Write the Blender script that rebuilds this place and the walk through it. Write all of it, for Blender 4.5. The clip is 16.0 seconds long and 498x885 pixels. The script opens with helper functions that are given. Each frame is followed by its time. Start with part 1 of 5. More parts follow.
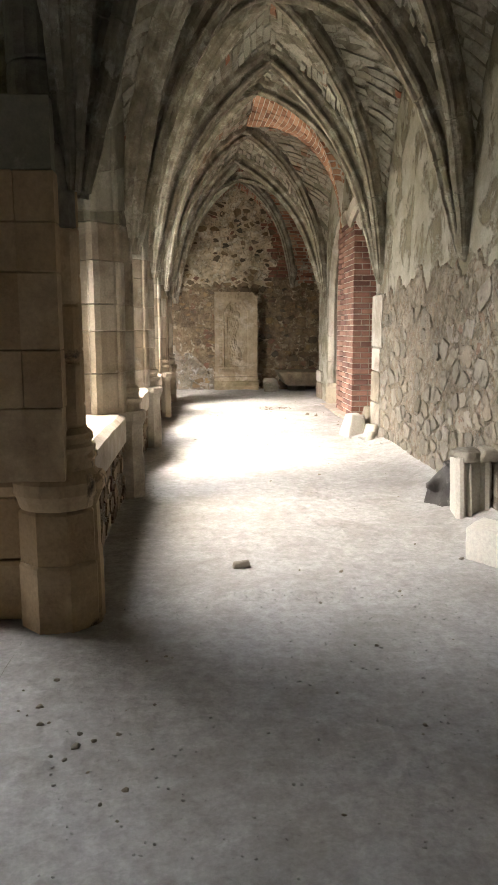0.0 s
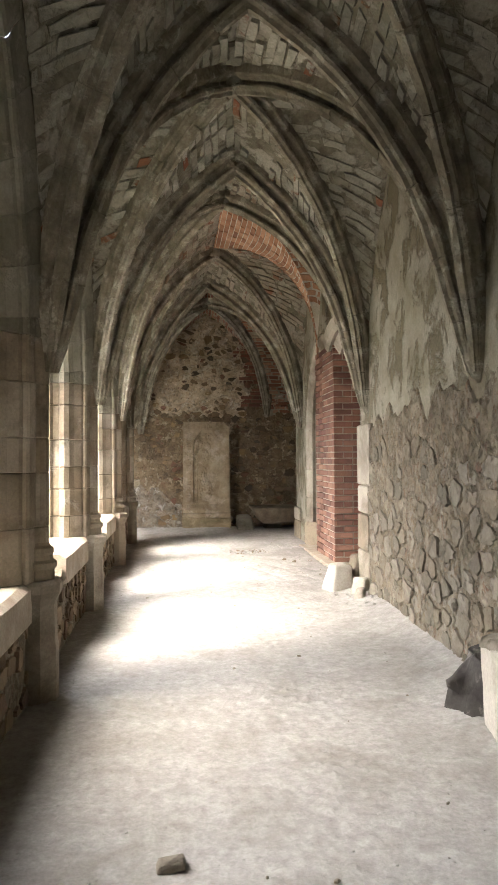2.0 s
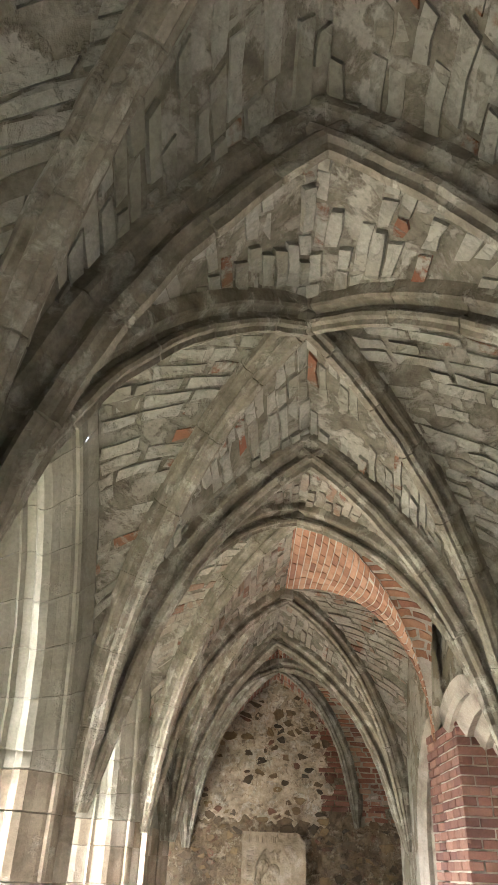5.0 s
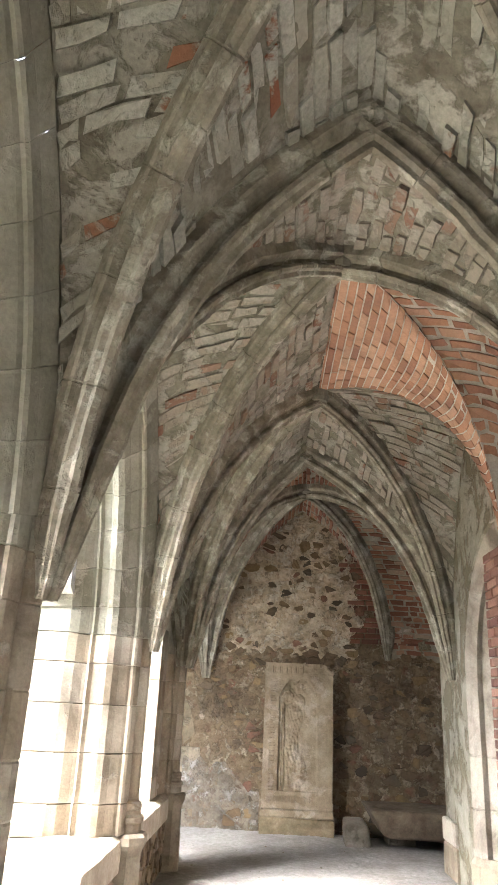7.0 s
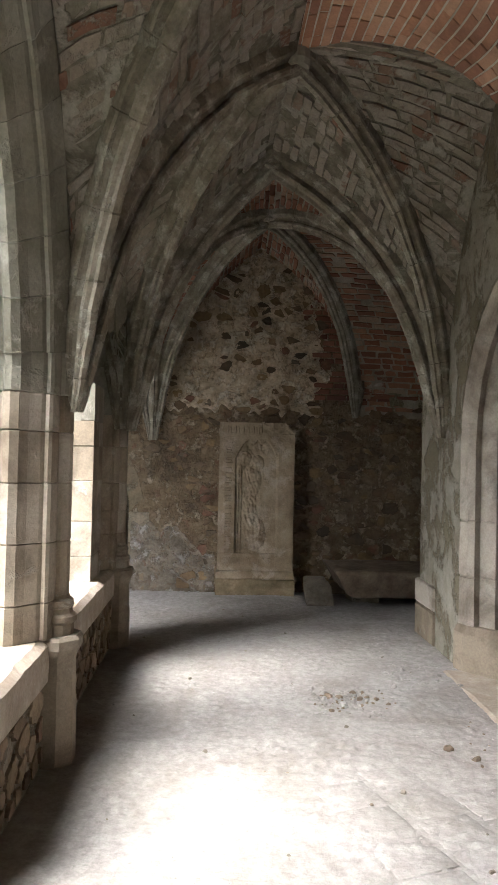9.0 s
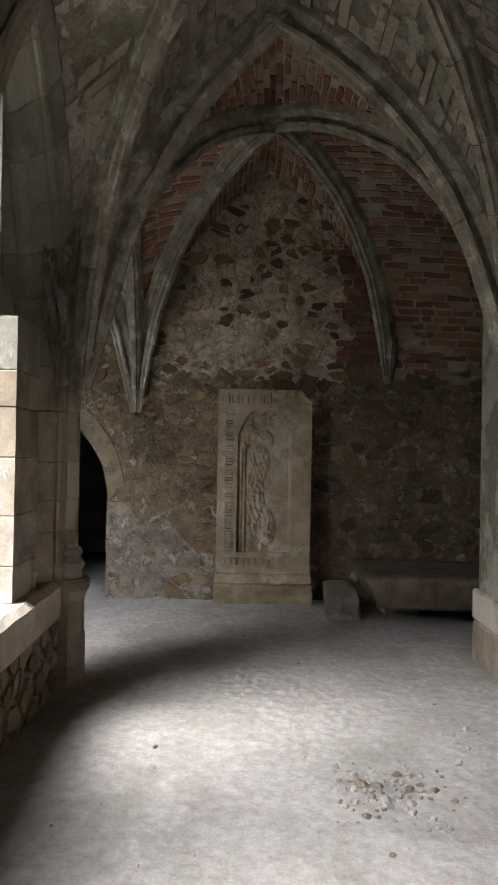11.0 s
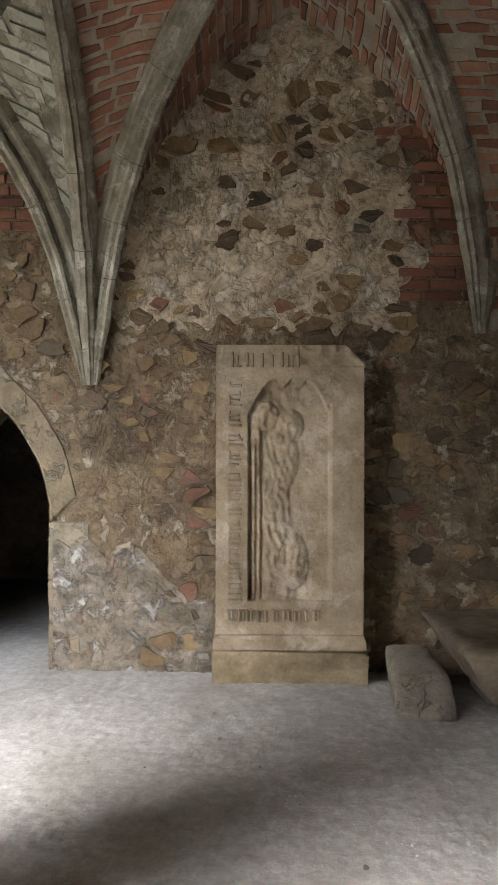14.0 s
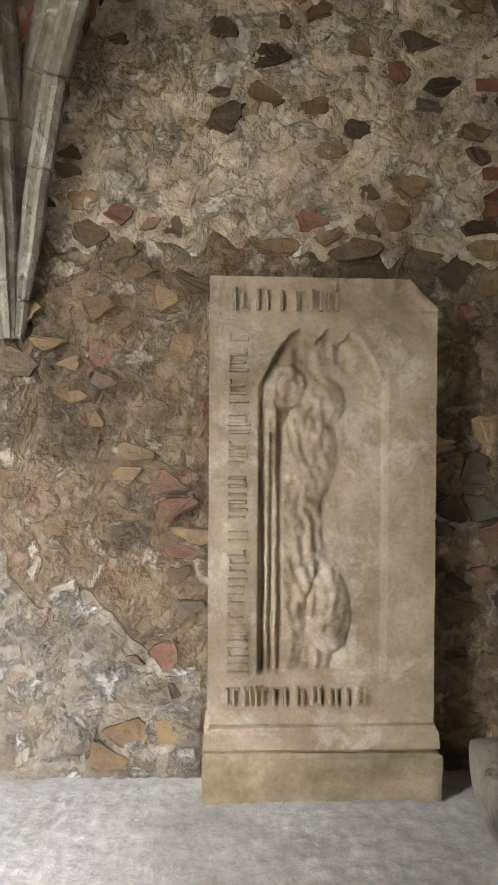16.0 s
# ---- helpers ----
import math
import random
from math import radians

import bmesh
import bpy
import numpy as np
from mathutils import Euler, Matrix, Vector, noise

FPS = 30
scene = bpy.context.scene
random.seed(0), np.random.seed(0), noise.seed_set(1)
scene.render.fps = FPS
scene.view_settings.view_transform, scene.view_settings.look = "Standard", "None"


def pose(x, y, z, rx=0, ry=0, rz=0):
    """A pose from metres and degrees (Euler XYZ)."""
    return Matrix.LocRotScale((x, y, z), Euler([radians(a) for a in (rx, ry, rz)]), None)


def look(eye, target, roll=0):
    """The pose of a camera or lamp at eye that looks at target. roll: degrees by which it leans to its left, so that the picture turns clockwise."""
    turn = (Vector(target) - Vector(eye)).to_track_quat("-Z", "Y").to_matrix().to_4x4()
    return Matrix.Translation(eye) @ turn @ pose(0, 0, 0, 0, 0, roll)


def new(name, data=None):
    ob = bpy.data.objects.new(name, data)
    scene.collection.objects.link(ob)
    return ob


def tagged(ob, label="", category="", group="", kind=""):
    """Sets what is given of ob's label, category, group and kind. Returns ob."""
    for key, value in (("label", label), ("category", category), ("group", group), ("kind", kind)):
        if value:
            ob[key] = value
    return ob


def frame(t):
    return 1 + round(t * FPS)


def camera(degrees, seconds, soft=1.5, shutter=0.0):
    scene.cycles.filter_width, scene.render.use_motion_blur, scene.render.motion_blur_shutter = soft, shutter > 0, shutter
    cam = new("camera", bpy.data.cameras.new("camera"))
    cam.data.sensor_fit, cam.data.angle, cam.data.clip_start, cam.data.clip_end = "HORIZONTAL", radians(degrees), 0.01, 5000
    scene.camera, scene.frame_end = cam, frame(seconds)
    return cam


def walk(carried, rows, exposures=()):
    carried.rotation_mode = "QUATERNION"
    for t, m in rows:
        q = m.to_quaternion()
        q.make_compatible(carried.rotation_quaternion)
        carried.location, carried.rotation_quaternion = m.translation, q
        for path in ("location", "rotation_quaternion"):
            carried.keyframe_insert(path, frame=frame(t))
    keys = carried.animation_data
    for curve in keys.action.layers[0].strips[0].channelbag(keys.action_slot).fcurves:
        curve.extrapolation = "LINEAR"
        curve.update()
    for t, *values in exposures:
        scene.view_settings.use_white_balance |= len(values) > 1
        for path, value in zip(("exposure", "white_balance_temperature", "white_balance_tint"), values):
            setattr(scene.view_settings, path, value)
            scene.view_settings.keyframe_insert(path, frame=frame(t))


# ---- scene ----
cam = camera(38.2, 16.0)
PATH = [
    (0, (-0.546, 0.785, 1.267), (-0.416, 2.757, 0.957), -0.2),
    (0.5, (-0.51, 1.056, 1.258), (-0.354, 3.025, 0.946), -0.6),
    (1, (-0.401, 1.37, 1.285), (-0.256, 3.353, 1.067), -0.2),
    (1.5, (-0.349, 1.758, 1.287), (-0.191, 3.75, 1.191), 0.1),
    (2, (-0.307, 2.14, 1.328), (-0.116, 4.13, 1.373), -0.4),
    (2.5, (-0.279, 2.536, 1.406), (-0.131, 4.513, 1.671), -0.5),
    (3, (-0.313, 2.94, 1.494), (-0.244, 4.871, 2.013), 0.6),
    (3.5, (-0.304, 3.295, 1.557), (-0.227, 5.181, 2.217), 0.5),
    (4, (-0.255, 3.69, 1.618), (-0.195, 5.506, 2.454), 0.2),
    (4.2, (-0.233, 3.813, 1.582), (-0.193, 5.61, 2.459), 0.6),
    (6.3, (0.027, 5.584, 1.641), (-0.068, 7.225, 2.78), 3.5),
    (6.5, (-0.024, 5.723, 1.635), (-0.105, 7.429, 2.676), 2.9),
    (7, (-0.182, 5.997, 1.487), (-0.264, 7.874, 2.174), 2.8),
    (7.5, (-0.287, 6.36, 1.55), (-0.248, 8.336, 1.854), 0.8),
    (8, (-0.274, 6.736, 1.537), (-0.121, 8.724, 1.688), 0.6),
    (8.5, (-0.282, 7.099, 1.569), (-0.231, 9.097, 1.637), 1.1),
    (9, (-0.288, 7.524, 1.579), (-0.198, 9.521, 1.633), 1.3),
    (9.2, (-0.258, 7.707, 1.57), (-0.174, 9.704, 1.632), 1.5),
    (11.5, (-0.037, 9.629, 1.398), (-0.016, 11.629, 1.412), 0.7),
    (12, (0.002, 10.048, 1.326), (0.049, 12.048, 1.349), -0.7),
    (12.5, (0.044, 10.457, 1.343), (0.055, 12.457, 1.368), -0.6),
    (13, (0.036, 10.888, 1.344), (0.032, 12.887, 1.375), -0.2),
    (13.5, (0.011, 11.305, 1.384), (0.04, 13.305, 1.392), -0.5),
    (14, (0.025, 11.716, 1.438), (-0.009, 13.715, 1.446), 0.2),
    (14.5, (-0.117, 12.147, 1.428), (-0.12, 14.146, 1.426), 0.6),
    (15, (-0.225, 12.558, 1.419), (-0.179, 14.557, 1.372), 0.3),
    (15.5, (-0.221, 12.939, 1.419), (-0.203, 14.939, 1.396), 0.3),
    (16, (-0.223, 13.285, 1.436), (-0.131, 15.283, 1.411), 0.4),
]
EXPOSURES = [(0.0, 4.3, 6600, 10), (2.0, 3.95, 6500, 10), (3.0, 4.0, 6300, 10), (4.0, 4.8, 6200, 10), (6.5, 5.05, 6100, 10), (7.5, 4.25, 5900, 10), (9.0, 3.2, 5950, 10), (11.5, 3.05, 5800, 10), (13.0, 3.3, 5800, 10), (14.0, 4.25, 6000, 10), (14.5, 4.45, 6000, 10), (15.5, 4.6, 5950, 10), (16.0, 4.75, 5950, 10)]
walk(cam, [(t, look(eye, target, roll)) for t, eye, target, roll in PATH], EXPOSURES)

# ---- light ----
world = bpy.data.worlds.new("world")
scene.world = world
world.use_nodes = True
wn = world.node_tree
wn.nodes.clear()
sky = wn.nodes.new("ShaderNodeTexSky")
sky.sky_type = "NISHITA"
sky.sun_disc = False
sky.sun_elevation = radians(52)
sky.sun_rotation = radians(-116)
sky.dust_density = 8.0
sky.air_density = 1.0
pale = wn.nodes.new("ShaderNodeHueSaturation")
pale.inputs["Saturation"].default_value = 0.7
wbg = wn.nodes.new("ShaderNodeBackground")
wbg.inputs["Strength"].default_value = 0.15
wout = wn.nodes.new("ShaderNodeOutputWorld")
wn.links.new(sky.outputs[0], pale.inputs["Color"])
wn.links.new(pale.outputs[0], wbg.inputs["Color"])
wn.links.new(wbg.outputs[0], wout.inputs["Surface"])
sun = new("sun", bpy.data.lights.new("sun", "SUN"))
sun.data.energy = 1.05
sun.data.angle = radians(112)
sun.data.color = (1.0, 0.96, 0.9)
sun.matrix_world = look((-9.0, 5.1, 12.9), (0.0, 9.5, 0.0))


# ---- materials ----
def nd(nt, kind, **props):
    n = nt.nodes.new(kind)
    for k, v in props.items():
        n.inputs[k].default_value = v
    return n


def ramp(nt, stops):
    r = nt.nodes.new("ShaderNodeValToRGB")
    e = r.color_ramp.elements
    while len(e) < len(stops):
        e.new(0.5)
    for q, (p, c) in zip(e, stops):
        q.position, q.color = p, (*c, 1)
    return r


def grey(v):
    return (v, v, v)


def mixc(nt, fac, a, b, blend="MIX"):
    m = nt.nodes.new("ShaderNodeMix")
    m.data_type, m.blend_type = "RGBA", blend
    for sock, val in ((m.inputs[0], fac), (m.inputs[6], a), (m.inputs[7], b)):
        if isinstance(val, bpy.types.NodeSocket):
            nt.links.new(val, sock)
        elif isinstance(val, tuple):
            sock.default_value = (*val, 1)
        else:
            sock.default_value = val
    return m.outputs[2]


def surface(name, palette, pieces=False, stain=(0.1, 0.085, 0.07), stain_amount=0.5, stain_scale=1.3, flake=None,
            flake_level=0.55, flake_scale=2.2, grain=40.0, bump=0.35, depth=0.012, rough=0.92, coarse=7.0, tone=1.0, chips=0.0, share=0.4):
    """A weathered mineral surface: a palette spread by noise or by piece, stains, grain and, where given, a second coat that has flaked."""
    palette = [(p, tuple(v * tone for v in c)) for p, c in palette]
    if flake is not None:
        flake = tuple(v * tone for v in flake)
    m = bpy.data.materials.new(name)
    m.use_nodes = True
    nt = m.node_tree
    nt.nodes.clear()
    L = nt.links.new
    out = nt.nodes.new("ShaderNodeOutputMaterial")
    b = nd(nt, "ShaderNodeBsdfPrincipled", Roughness=rough)
    b.inputs["Specular IOR Level"].default_value = 0.25
    L(b.outputs[0], out.inputs[0])
    tc = nt.nodes.new("ShaderNodeTexCoord")
    geo = nt.nodes.new("ShaderNodeNewGeometry")
    pos = geo.outputs["Position"]
    n1 = nd(nt, "ShaderNodeTexNoise", Scale=coarse, Detail=6.0, Roughness=0.65)
    n2 = nd(nt, "ShaderNodeTexNoise", Scale=grain, Detail=5.0, Roughness=0.7)
    n3 = nd(nt, "ShaderNodeTexNoise", Scale=stain_scale, Detail=7.0, Roughness=0.6, Distortion=0.6)
    for n in (n1, n2, n3):
        L(pos, n.inputs["Vector"])
    cr = ramp(nt, palette)
    if pieces:
        cr.color_ramp.interpolation = "LINEAR"
        info = nt.nodes.new("ShaderNodeObjectInfo")
        add = nt.nodes.new("ShaderNodeMath")
        add.operation = "ADD"
        L(info.outputs["Random"], add.inputs[0])
        L(geo.outputs["Random Per Island"], add.inputs[1])
        fr = nt.nodes.new("ShaderNodeMath")
        fr.operation = "FRACT"
        L(add.outputs[0], fr.inputs[0])
        mx = nt.nodes.new("ShaderNodeMath")
        mx.operation = "MULTIPLY_ADD"
        mx.inputs[1].default_value = 0.28
        L(n1.outputs["Fac"], mx.inputs[0])
        sub = nt.nodes.new("ShaderNodeMath")
        sub.operation = "SUBTRACT"
        sub.inputs[1].default_value = 0.14
        L(fr.outputs[0], sub.inputs[0])
        L(sub.outputs[0], mx.inputs[2])
        L(mx.outputs[0], cr.inputs[0])
    else:
        cn = ramp(nt, [(0.28, grey(0.0)), (0.72, grey(1.0))])
        L(n1.outputs["Fac"], cn.inputs[0])
        L(cn.outputs[0], cr.inputs[0])
    col = cr.outputs[0]
    height = n1.outputs["Fac"]
    if flake is not None:
        nf = nd(nt, "ShaderNodeTexNoise", Scale=flake_scale, Detail=9.0, Roughness=0.68, Distortion=0.4)
        L(pos, nf.inputs["Vector"])
        fm = ramp(nt, [(flake_level - 0.035, grey(0.0)), (flake_level + 0.035, grey(1.0))])
        L(nf.outputs["Fac"], fm.inputs[0])
        fcol = mixc(nt, n2.outputs["Fac"], tuple(c * 0.8 for c in flake), tuple(min(1, c * 1.15) for c in flake))
        col = mixc(nt, fm.outputs[0], col, fcol)
        hh = nt.nodes.new("ShaderNodeMath")
        hh.operation = "MULTIPLY_ADD"
        hh.inputs[1].default_value = 0.6
        L(fm.outputs[0], hh.inputs[0])
        L(n1.outputs["Fac"], hh.inputs[2])
        height = hh.outputs[0]
    if chips:
        wv = nd(nt, "ShaderNodeVectorMath")
        wv.operation = "MULTIPLY_ADD"
        wv.inputs[1].default_value = (0.3, 0.3, 0.3)
        L(n1.outputs["Color"], wv.inputs[0])
        fine = nd(nt, "ShaderNodeVectorMath")
        fine.operation = "MULTIPLY_ADD"
        fine.inputs[1].default_value = (0.02, 0.02, 0.02)
        L(n2.outputs["Color"], fine.inputs[0])
        L(pos, fine.inputs[2])
        L(fine.outputs[0], wv.inputs[2])
        vo = nd(nt, "ShaderNodeTexVoronoi", Scale=chips)
        L(wv.outputs[0], vo.inputs["Vector"])
        ve = nd(nt, "ShaderNodeTexVoronoi", Scale=chips)
        ve.feature = "DISTANCE_TO_EDGE"
        L(wv.outputs[0], ve.inputs["Vector"])
        bw = nt.nodes.new("ShaderNodeSeparateColor")
        L(vo.outputs["Color"], bw.inputs[0])
        cc = ramp(nt, [(0.0, (0.09, 0.07, 0.05)), (0.25, (0.17, 0.115, 0.07)), (0.5, (0.24, 0.18, 0.11)), (0.7, (0.3, 0.24, 0.165)), (0.85, (0.2, 0.09, 0.055)), (1.0, (0.2, 0.175, 0.13))])
        L(bw.outputs[0], cc.inputs[0])
        em = ramp(nt, [(0.0, grey(0.0)), (0.22, grey(1.0))])
        L(ve.outputs[0], em.inputs[0])
        pm = ramp(nt, [(share, grey(0.0)), (share + 0.06, grey(0.6))])
        L(bw.outputs[1], pm.inputs[0])
        both = nt.nodes.new("ShaderNodeMath")
        both.operation = "MULTIPLY"
        L(em.outputs[0], both.inputs[0])
        L(pm.outputs[0], both.inputs[1])
        col = mixc(nt, both.outputs[0], col, cc.outputs[0])
        h3 = nt.nodes.new("ShaderNodeMath")
        h3.operation = "MULTIPLY_ADD"
        h3.inputs[1].default_value = 0.35
        L(both.outputs[0], h3.inputs[0])
        L(height, h3.inputs[2])
        height = h3.outputs[0]
    sm = ramp(nt, [(0.44, grey(0.0)), (0.68, grey(stain_amount))])
    L(n3.outputs["Fac"], sm.inputs[0])
    col = mixc(nt, sm.outputs[0], col, mixc(nt, 0.75, col, stain))
    gm = ramp(nt, [(0.25, grey(0.72)), (0.75, grey(1.15))])
    L(n2.outputs["Fac"], gm.inputs[0])
    col = mixc(nt, 0.8, col, gm.outputs[0], "MULTIPLY")
    L(col, b.inputs["Base Color"])
    hs = nt.nodes.new("ShaderNodeMath")
    hs.operation = "MULTIPLY_ADD"
    hs.inputs[1].default_value = 0.3
    L(n2.outputs["Fac"], hs.inputs[0])
    L(height, hs.inputs[2])
    bp = nd(nt, "ShaderNodeBump", Strength=bump, Distance=depth)
    L(hs.outputs[0], bp.inputs["Height"])
    L(bp.outputs[0], b.inputs["Normal"])
    return m


M_EARTH = surface("trodden_earth", [(0.0, (0.36, 0.345, 0.325)), (0.5, (0.47, 0.455, 0.43)), (1.0, (0.58, 0.565, 0.54))],
                  stain=(0.2, 0.185, 0.16), stain_amount=0.75, stain_scale=2.2, grain=55, bump=0.65, depth=0.011, coarse=16, tone=0.76)
M_SAND = surface("tan_sandstone", [(0.0, (0.31, 0.26, 0.19)), (0.5, (0.41, 0.36, 0.285)), (1.0, (0.51, 0.47, 0.4))], pieces=True,
                 stain=(0.08, 0.06, 0.04), stain_amount=0.95, stain_scale=2.6, flake=(0.48, 0.45, 0.38), flake_level=0.63, flake_scale=3.5, grain=60, bump=0.6, depth=0.012, tone=0.88)
M_ARCH = surface("grey_limestone", [(0.0, (0.27, 0.255, 0.20)), (0.5, (0.38, 0.365, 0.30)), (1.0, (0.47, 0.455, 0.38))], pieces=True,
                 stain=(0.12, 0.12, 0.075), stain_amount=0.7, stain_scale=2.4, flake=(0.5, 0.48, 0.4), flake_level=0.6, flake_scale=4.0, grain=45, bump=0.6, tone=0.68)
M_RIB = surface("weathered_rib_stone", [(0.0, (0.17, 0.15, 0.115)), (0.5, (0.31, 0.285, 0.225)), (1.0, (0.46, 0.435, 0.36))],
                stain=(0.07, 0.06, 0.04), stain_amount=0.75, stain_scale=2.0, flake=(0.5, 0.48, 0.4), flake_level=0.56, flake_scale=7.0, grain=55, bump=0.9, tone=0.95)
M_WEB = surface("limewashed_vault_masonry", [(0.0, (0.38, 0.36, 0.29)), (0.3, (0.47, 0.45, 0.37)), (0.6, (0.55, 0.53, 0.45)), (0.9, (0.6, 0.585, 0.51)),
                (0.93, (0.36, 0.17, 0.1)), (1.0, (0.34, 0.15, 0.09))], pieces=True, stain=(0.13, 0.14, 0.085), stain_amount=0.65, stain_scale=1.1,
                flake=(0.56, 0.545, 0.47), flake_level=0.5, flake_scale=4.5, grain=45, bump=0.9, tone=0.7)
M_WEBPINK = surface("half_bare_vault_masonry", [(0.0, (0.38, 0.34, 0.27)), (0.35, (0.46, 0.41, 0.34)), (0.7, (0.44, 0.37, 0.3)), (0.88, (0.36, 0.24, 0.18)), (1.0, (0.3, 0.16, 0.11))], pieces=True,
                    stain=(0.13, 0.12, 0.08), stain_amount=0.65, stain_scale=1.1, flake=(0.5, 0.46, 0.39), flake_level=0.5, flake_scale=5.0, grain=45, bump=0.9, tone=0.72)
M_WEBRED = surface("worn_brick_vault_masonry", [(0.0, (0.16, 0.075, 0.05)), (0.5, (0.27, 0.125, 0.078)), (0.8, (0.33, 0.19, 0.125)), (1.0, (0.36, 0.29, 0.22))], pieces=True,
                   stain=(0.09, 0.06, 0.045), stain_amount=0.6, flake=(0.42, 0.37, 0.31), flake_level=0.64, flake_scale=3.0, grain=45, bump=0.7)
M_PLASTER = surface("old_lime_plaster", [(0.0, (0.38, 0.35, 0.275)), (0.5, (0.48, 0.455, 0.37)), (1.0, (0.58, 0.555, 0.47))],
                    stain=(0.2, 0.185, 0.115), stain_amount=0.75, stain_scale=1.4, flake=(0.27, 0.235, 0.165), flake_level=0.53, flake_scale=2.6, grain=60, bump=1.0, depth=0.025, tone=0.7)
M_MORTAR = surface("rough_wall_mortar", [(0.0, (0.24, 0.205, 0.15)), (0.5, (0.34, 0.3, 0.23)), (1.0, (0.44, 0.4, 0.32))],
                   stain=(0.09, 0.07, 0.045), stain_amount=0.8, stain_scale=2.4, flake=(0.44, 0.4, 0.32), flake_level=0.56, flake_scale=11.0, grain=32, bump=1.0, depth=0.03, coarse=9, tone=0.74, chips=17.0)
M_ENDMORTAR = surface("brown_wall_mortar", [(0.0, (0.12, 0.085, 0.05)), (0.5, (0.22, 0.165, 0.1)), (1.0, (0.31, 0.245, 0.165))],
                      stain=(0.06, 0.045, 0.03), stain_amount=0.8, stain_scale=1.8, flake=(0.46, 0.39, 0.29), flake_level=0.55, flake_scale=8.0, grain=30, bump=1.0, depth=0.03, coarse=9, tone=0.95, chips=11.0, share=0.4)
M_PALEMORTAR = surface("pale_lunette_mortar", [(0.0, (0.27, 0.21, 0.14)), (0.5, (0.4, 0.33, 0.24)), (1.0, (0.49, 0.43, 0.335))],
                       stain=(0.14, 0.105, 0.07), stain_amount=0.75, stain_scale=3.0, flake=(0.5, 0.455, 0.37), flake_level=0.55, flake_scale=6.0, grain=30, bump=1.0, depth=0.03, coarse=8, tone=1.4, chips=17.0, share=0.66)
# Lime stains, with the window light on this foot painted in as paler mortar.
M_LIT_BLOOM = surface("lime_bloomed_mortar", [(0.0, (0.16, 0.135, 0.1)), (0.5, (0.25, 0.215, 0.165)), (1.0, (0.37, 0.335, 0.28))], stain=(0.08, 0.065, 0.045), stain_amount=0.9, stain_scale=4.0, flake=(0.5, 0.475, 0.43), flake_level=0.575, flake_scale=8.0,
                  grain=30, bump=1.0, depth=0.03, coarse=9, chips=14.0, share=0.6)
M_RUBBLE = surface("grey_rubble_stone", [(0.0, (0.23, 0.205, 0.165)), (0.3, (0.33, 0.3, 0.24)), (0.6, (0.42, 0.385, 0.32)), (0.85, (0.36, 0.315, 0.24)), (1.0, (0.27, 0.225, 0.17))],
                   pieces=True, stain=(0.1, 0.08, 0.055), stain_amount=0.7, stain_scale=6, flake=(0.42, 0.385, 0.31), flake_level=0.6, flake_scale=9.0, grain=40, bump=1.0, depth=0.025, tone=0.66)
M_BENCHSTONE = surface("brown_bench_stone", [(0.0, (0.12, 0.085, 0.06)), (0.4, (0.24, 0.18, 0.12)), (0.7, (0.33, 0.26, 0.18)), (1.0, (0.2, 0.13, 0.09))], pieces=True, stain=(0.08, 0.06, 0.04), stain_amount=0.6, stain_scale=6, grain=40, bump=1.0, depth=0.02)
M_ENDSTONE = surface("mixed_wall_stone", [(0.0, (0.065, 0.052, 0.036)), (0.12, (0.11, 0.08, 0.05)), (0.35, (0.19, 0.13, 0.07)), (0.55, (0.27, 0.19, 0.1)), (0.7, (0.15, 0.11, 0.07)),
                     (0.85, (0.1, 0.09, 0.065)), (0.94, (0.2, 0.1, 0.065)), (1.0, (0.28, 0.21, 0.13))], pieces=True, stain=(0.06, 0.05, 0.035), stain_amount=0.6, stain_scale=7, grain=38, bump=1.0, depth=0.02)
M_BRICK = surface("red_brick", [(0.0, (0.27, 0.14, 0.095)), (0.5, (0.4, 0.215, 0.135)), (1.0, (0.48, 0.31, 0.215))], pieces=True,
                  stain=(0.12, 0.07, 0.055), stain_amount=0.6, stain_scale=3.0, grain=50, bump=0.5, depth=0.008)
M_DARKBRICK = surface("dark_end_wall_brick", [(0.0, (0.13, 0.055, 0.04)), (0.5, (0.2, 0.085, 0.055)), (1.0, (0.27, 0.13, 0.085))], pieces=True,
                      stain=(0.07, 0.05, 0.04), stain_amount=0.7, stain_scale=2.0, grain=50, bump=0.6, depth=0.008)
M_JOINT = surface("lime_joint", [(0.0, (0.42, 0.4, 0.33)), (1.0, (0.62, 0.6, 0.53))], grain=60, bump=0.6)
M_SLAB = surface("carved_slab_sandstone", [(0.0, (0.26, 0.205, 0.135)), (0.5, (0.35, 0.285, 0.195)), (1.0, (0.43, 0.365, 0.265))],
                 stain=(0.1, 0.07, 0.04), stain_amount=0.7, stain_scale=2.2, flake=(0.47, 0.4, 0.31), flake_level=0.55, flake_scale=3.2, grain=70, bump=0.5, depth=0.005, coarse=6)
# M_SAND's stone again, browner: warm bounce light put into the colour, plus dark stains.
M_TANPIER = surface("stained_warm_lit_sandstone", [(0.0, (0.33, 0.23, 0.13)), (0.5, (0.42, 0.31, 0.19)), (1.0, (0.5, 0.39, 0.26))], pieces=True, stain=(0.16, 0.1, 0.06), stain_amount=0.7, stain_scale=3.0,
                    flake=(0.06, 0.058, 0.048), flake_level=0.62, flake_scale=3.6, grain=55, bump=0.6, depth=0.01)
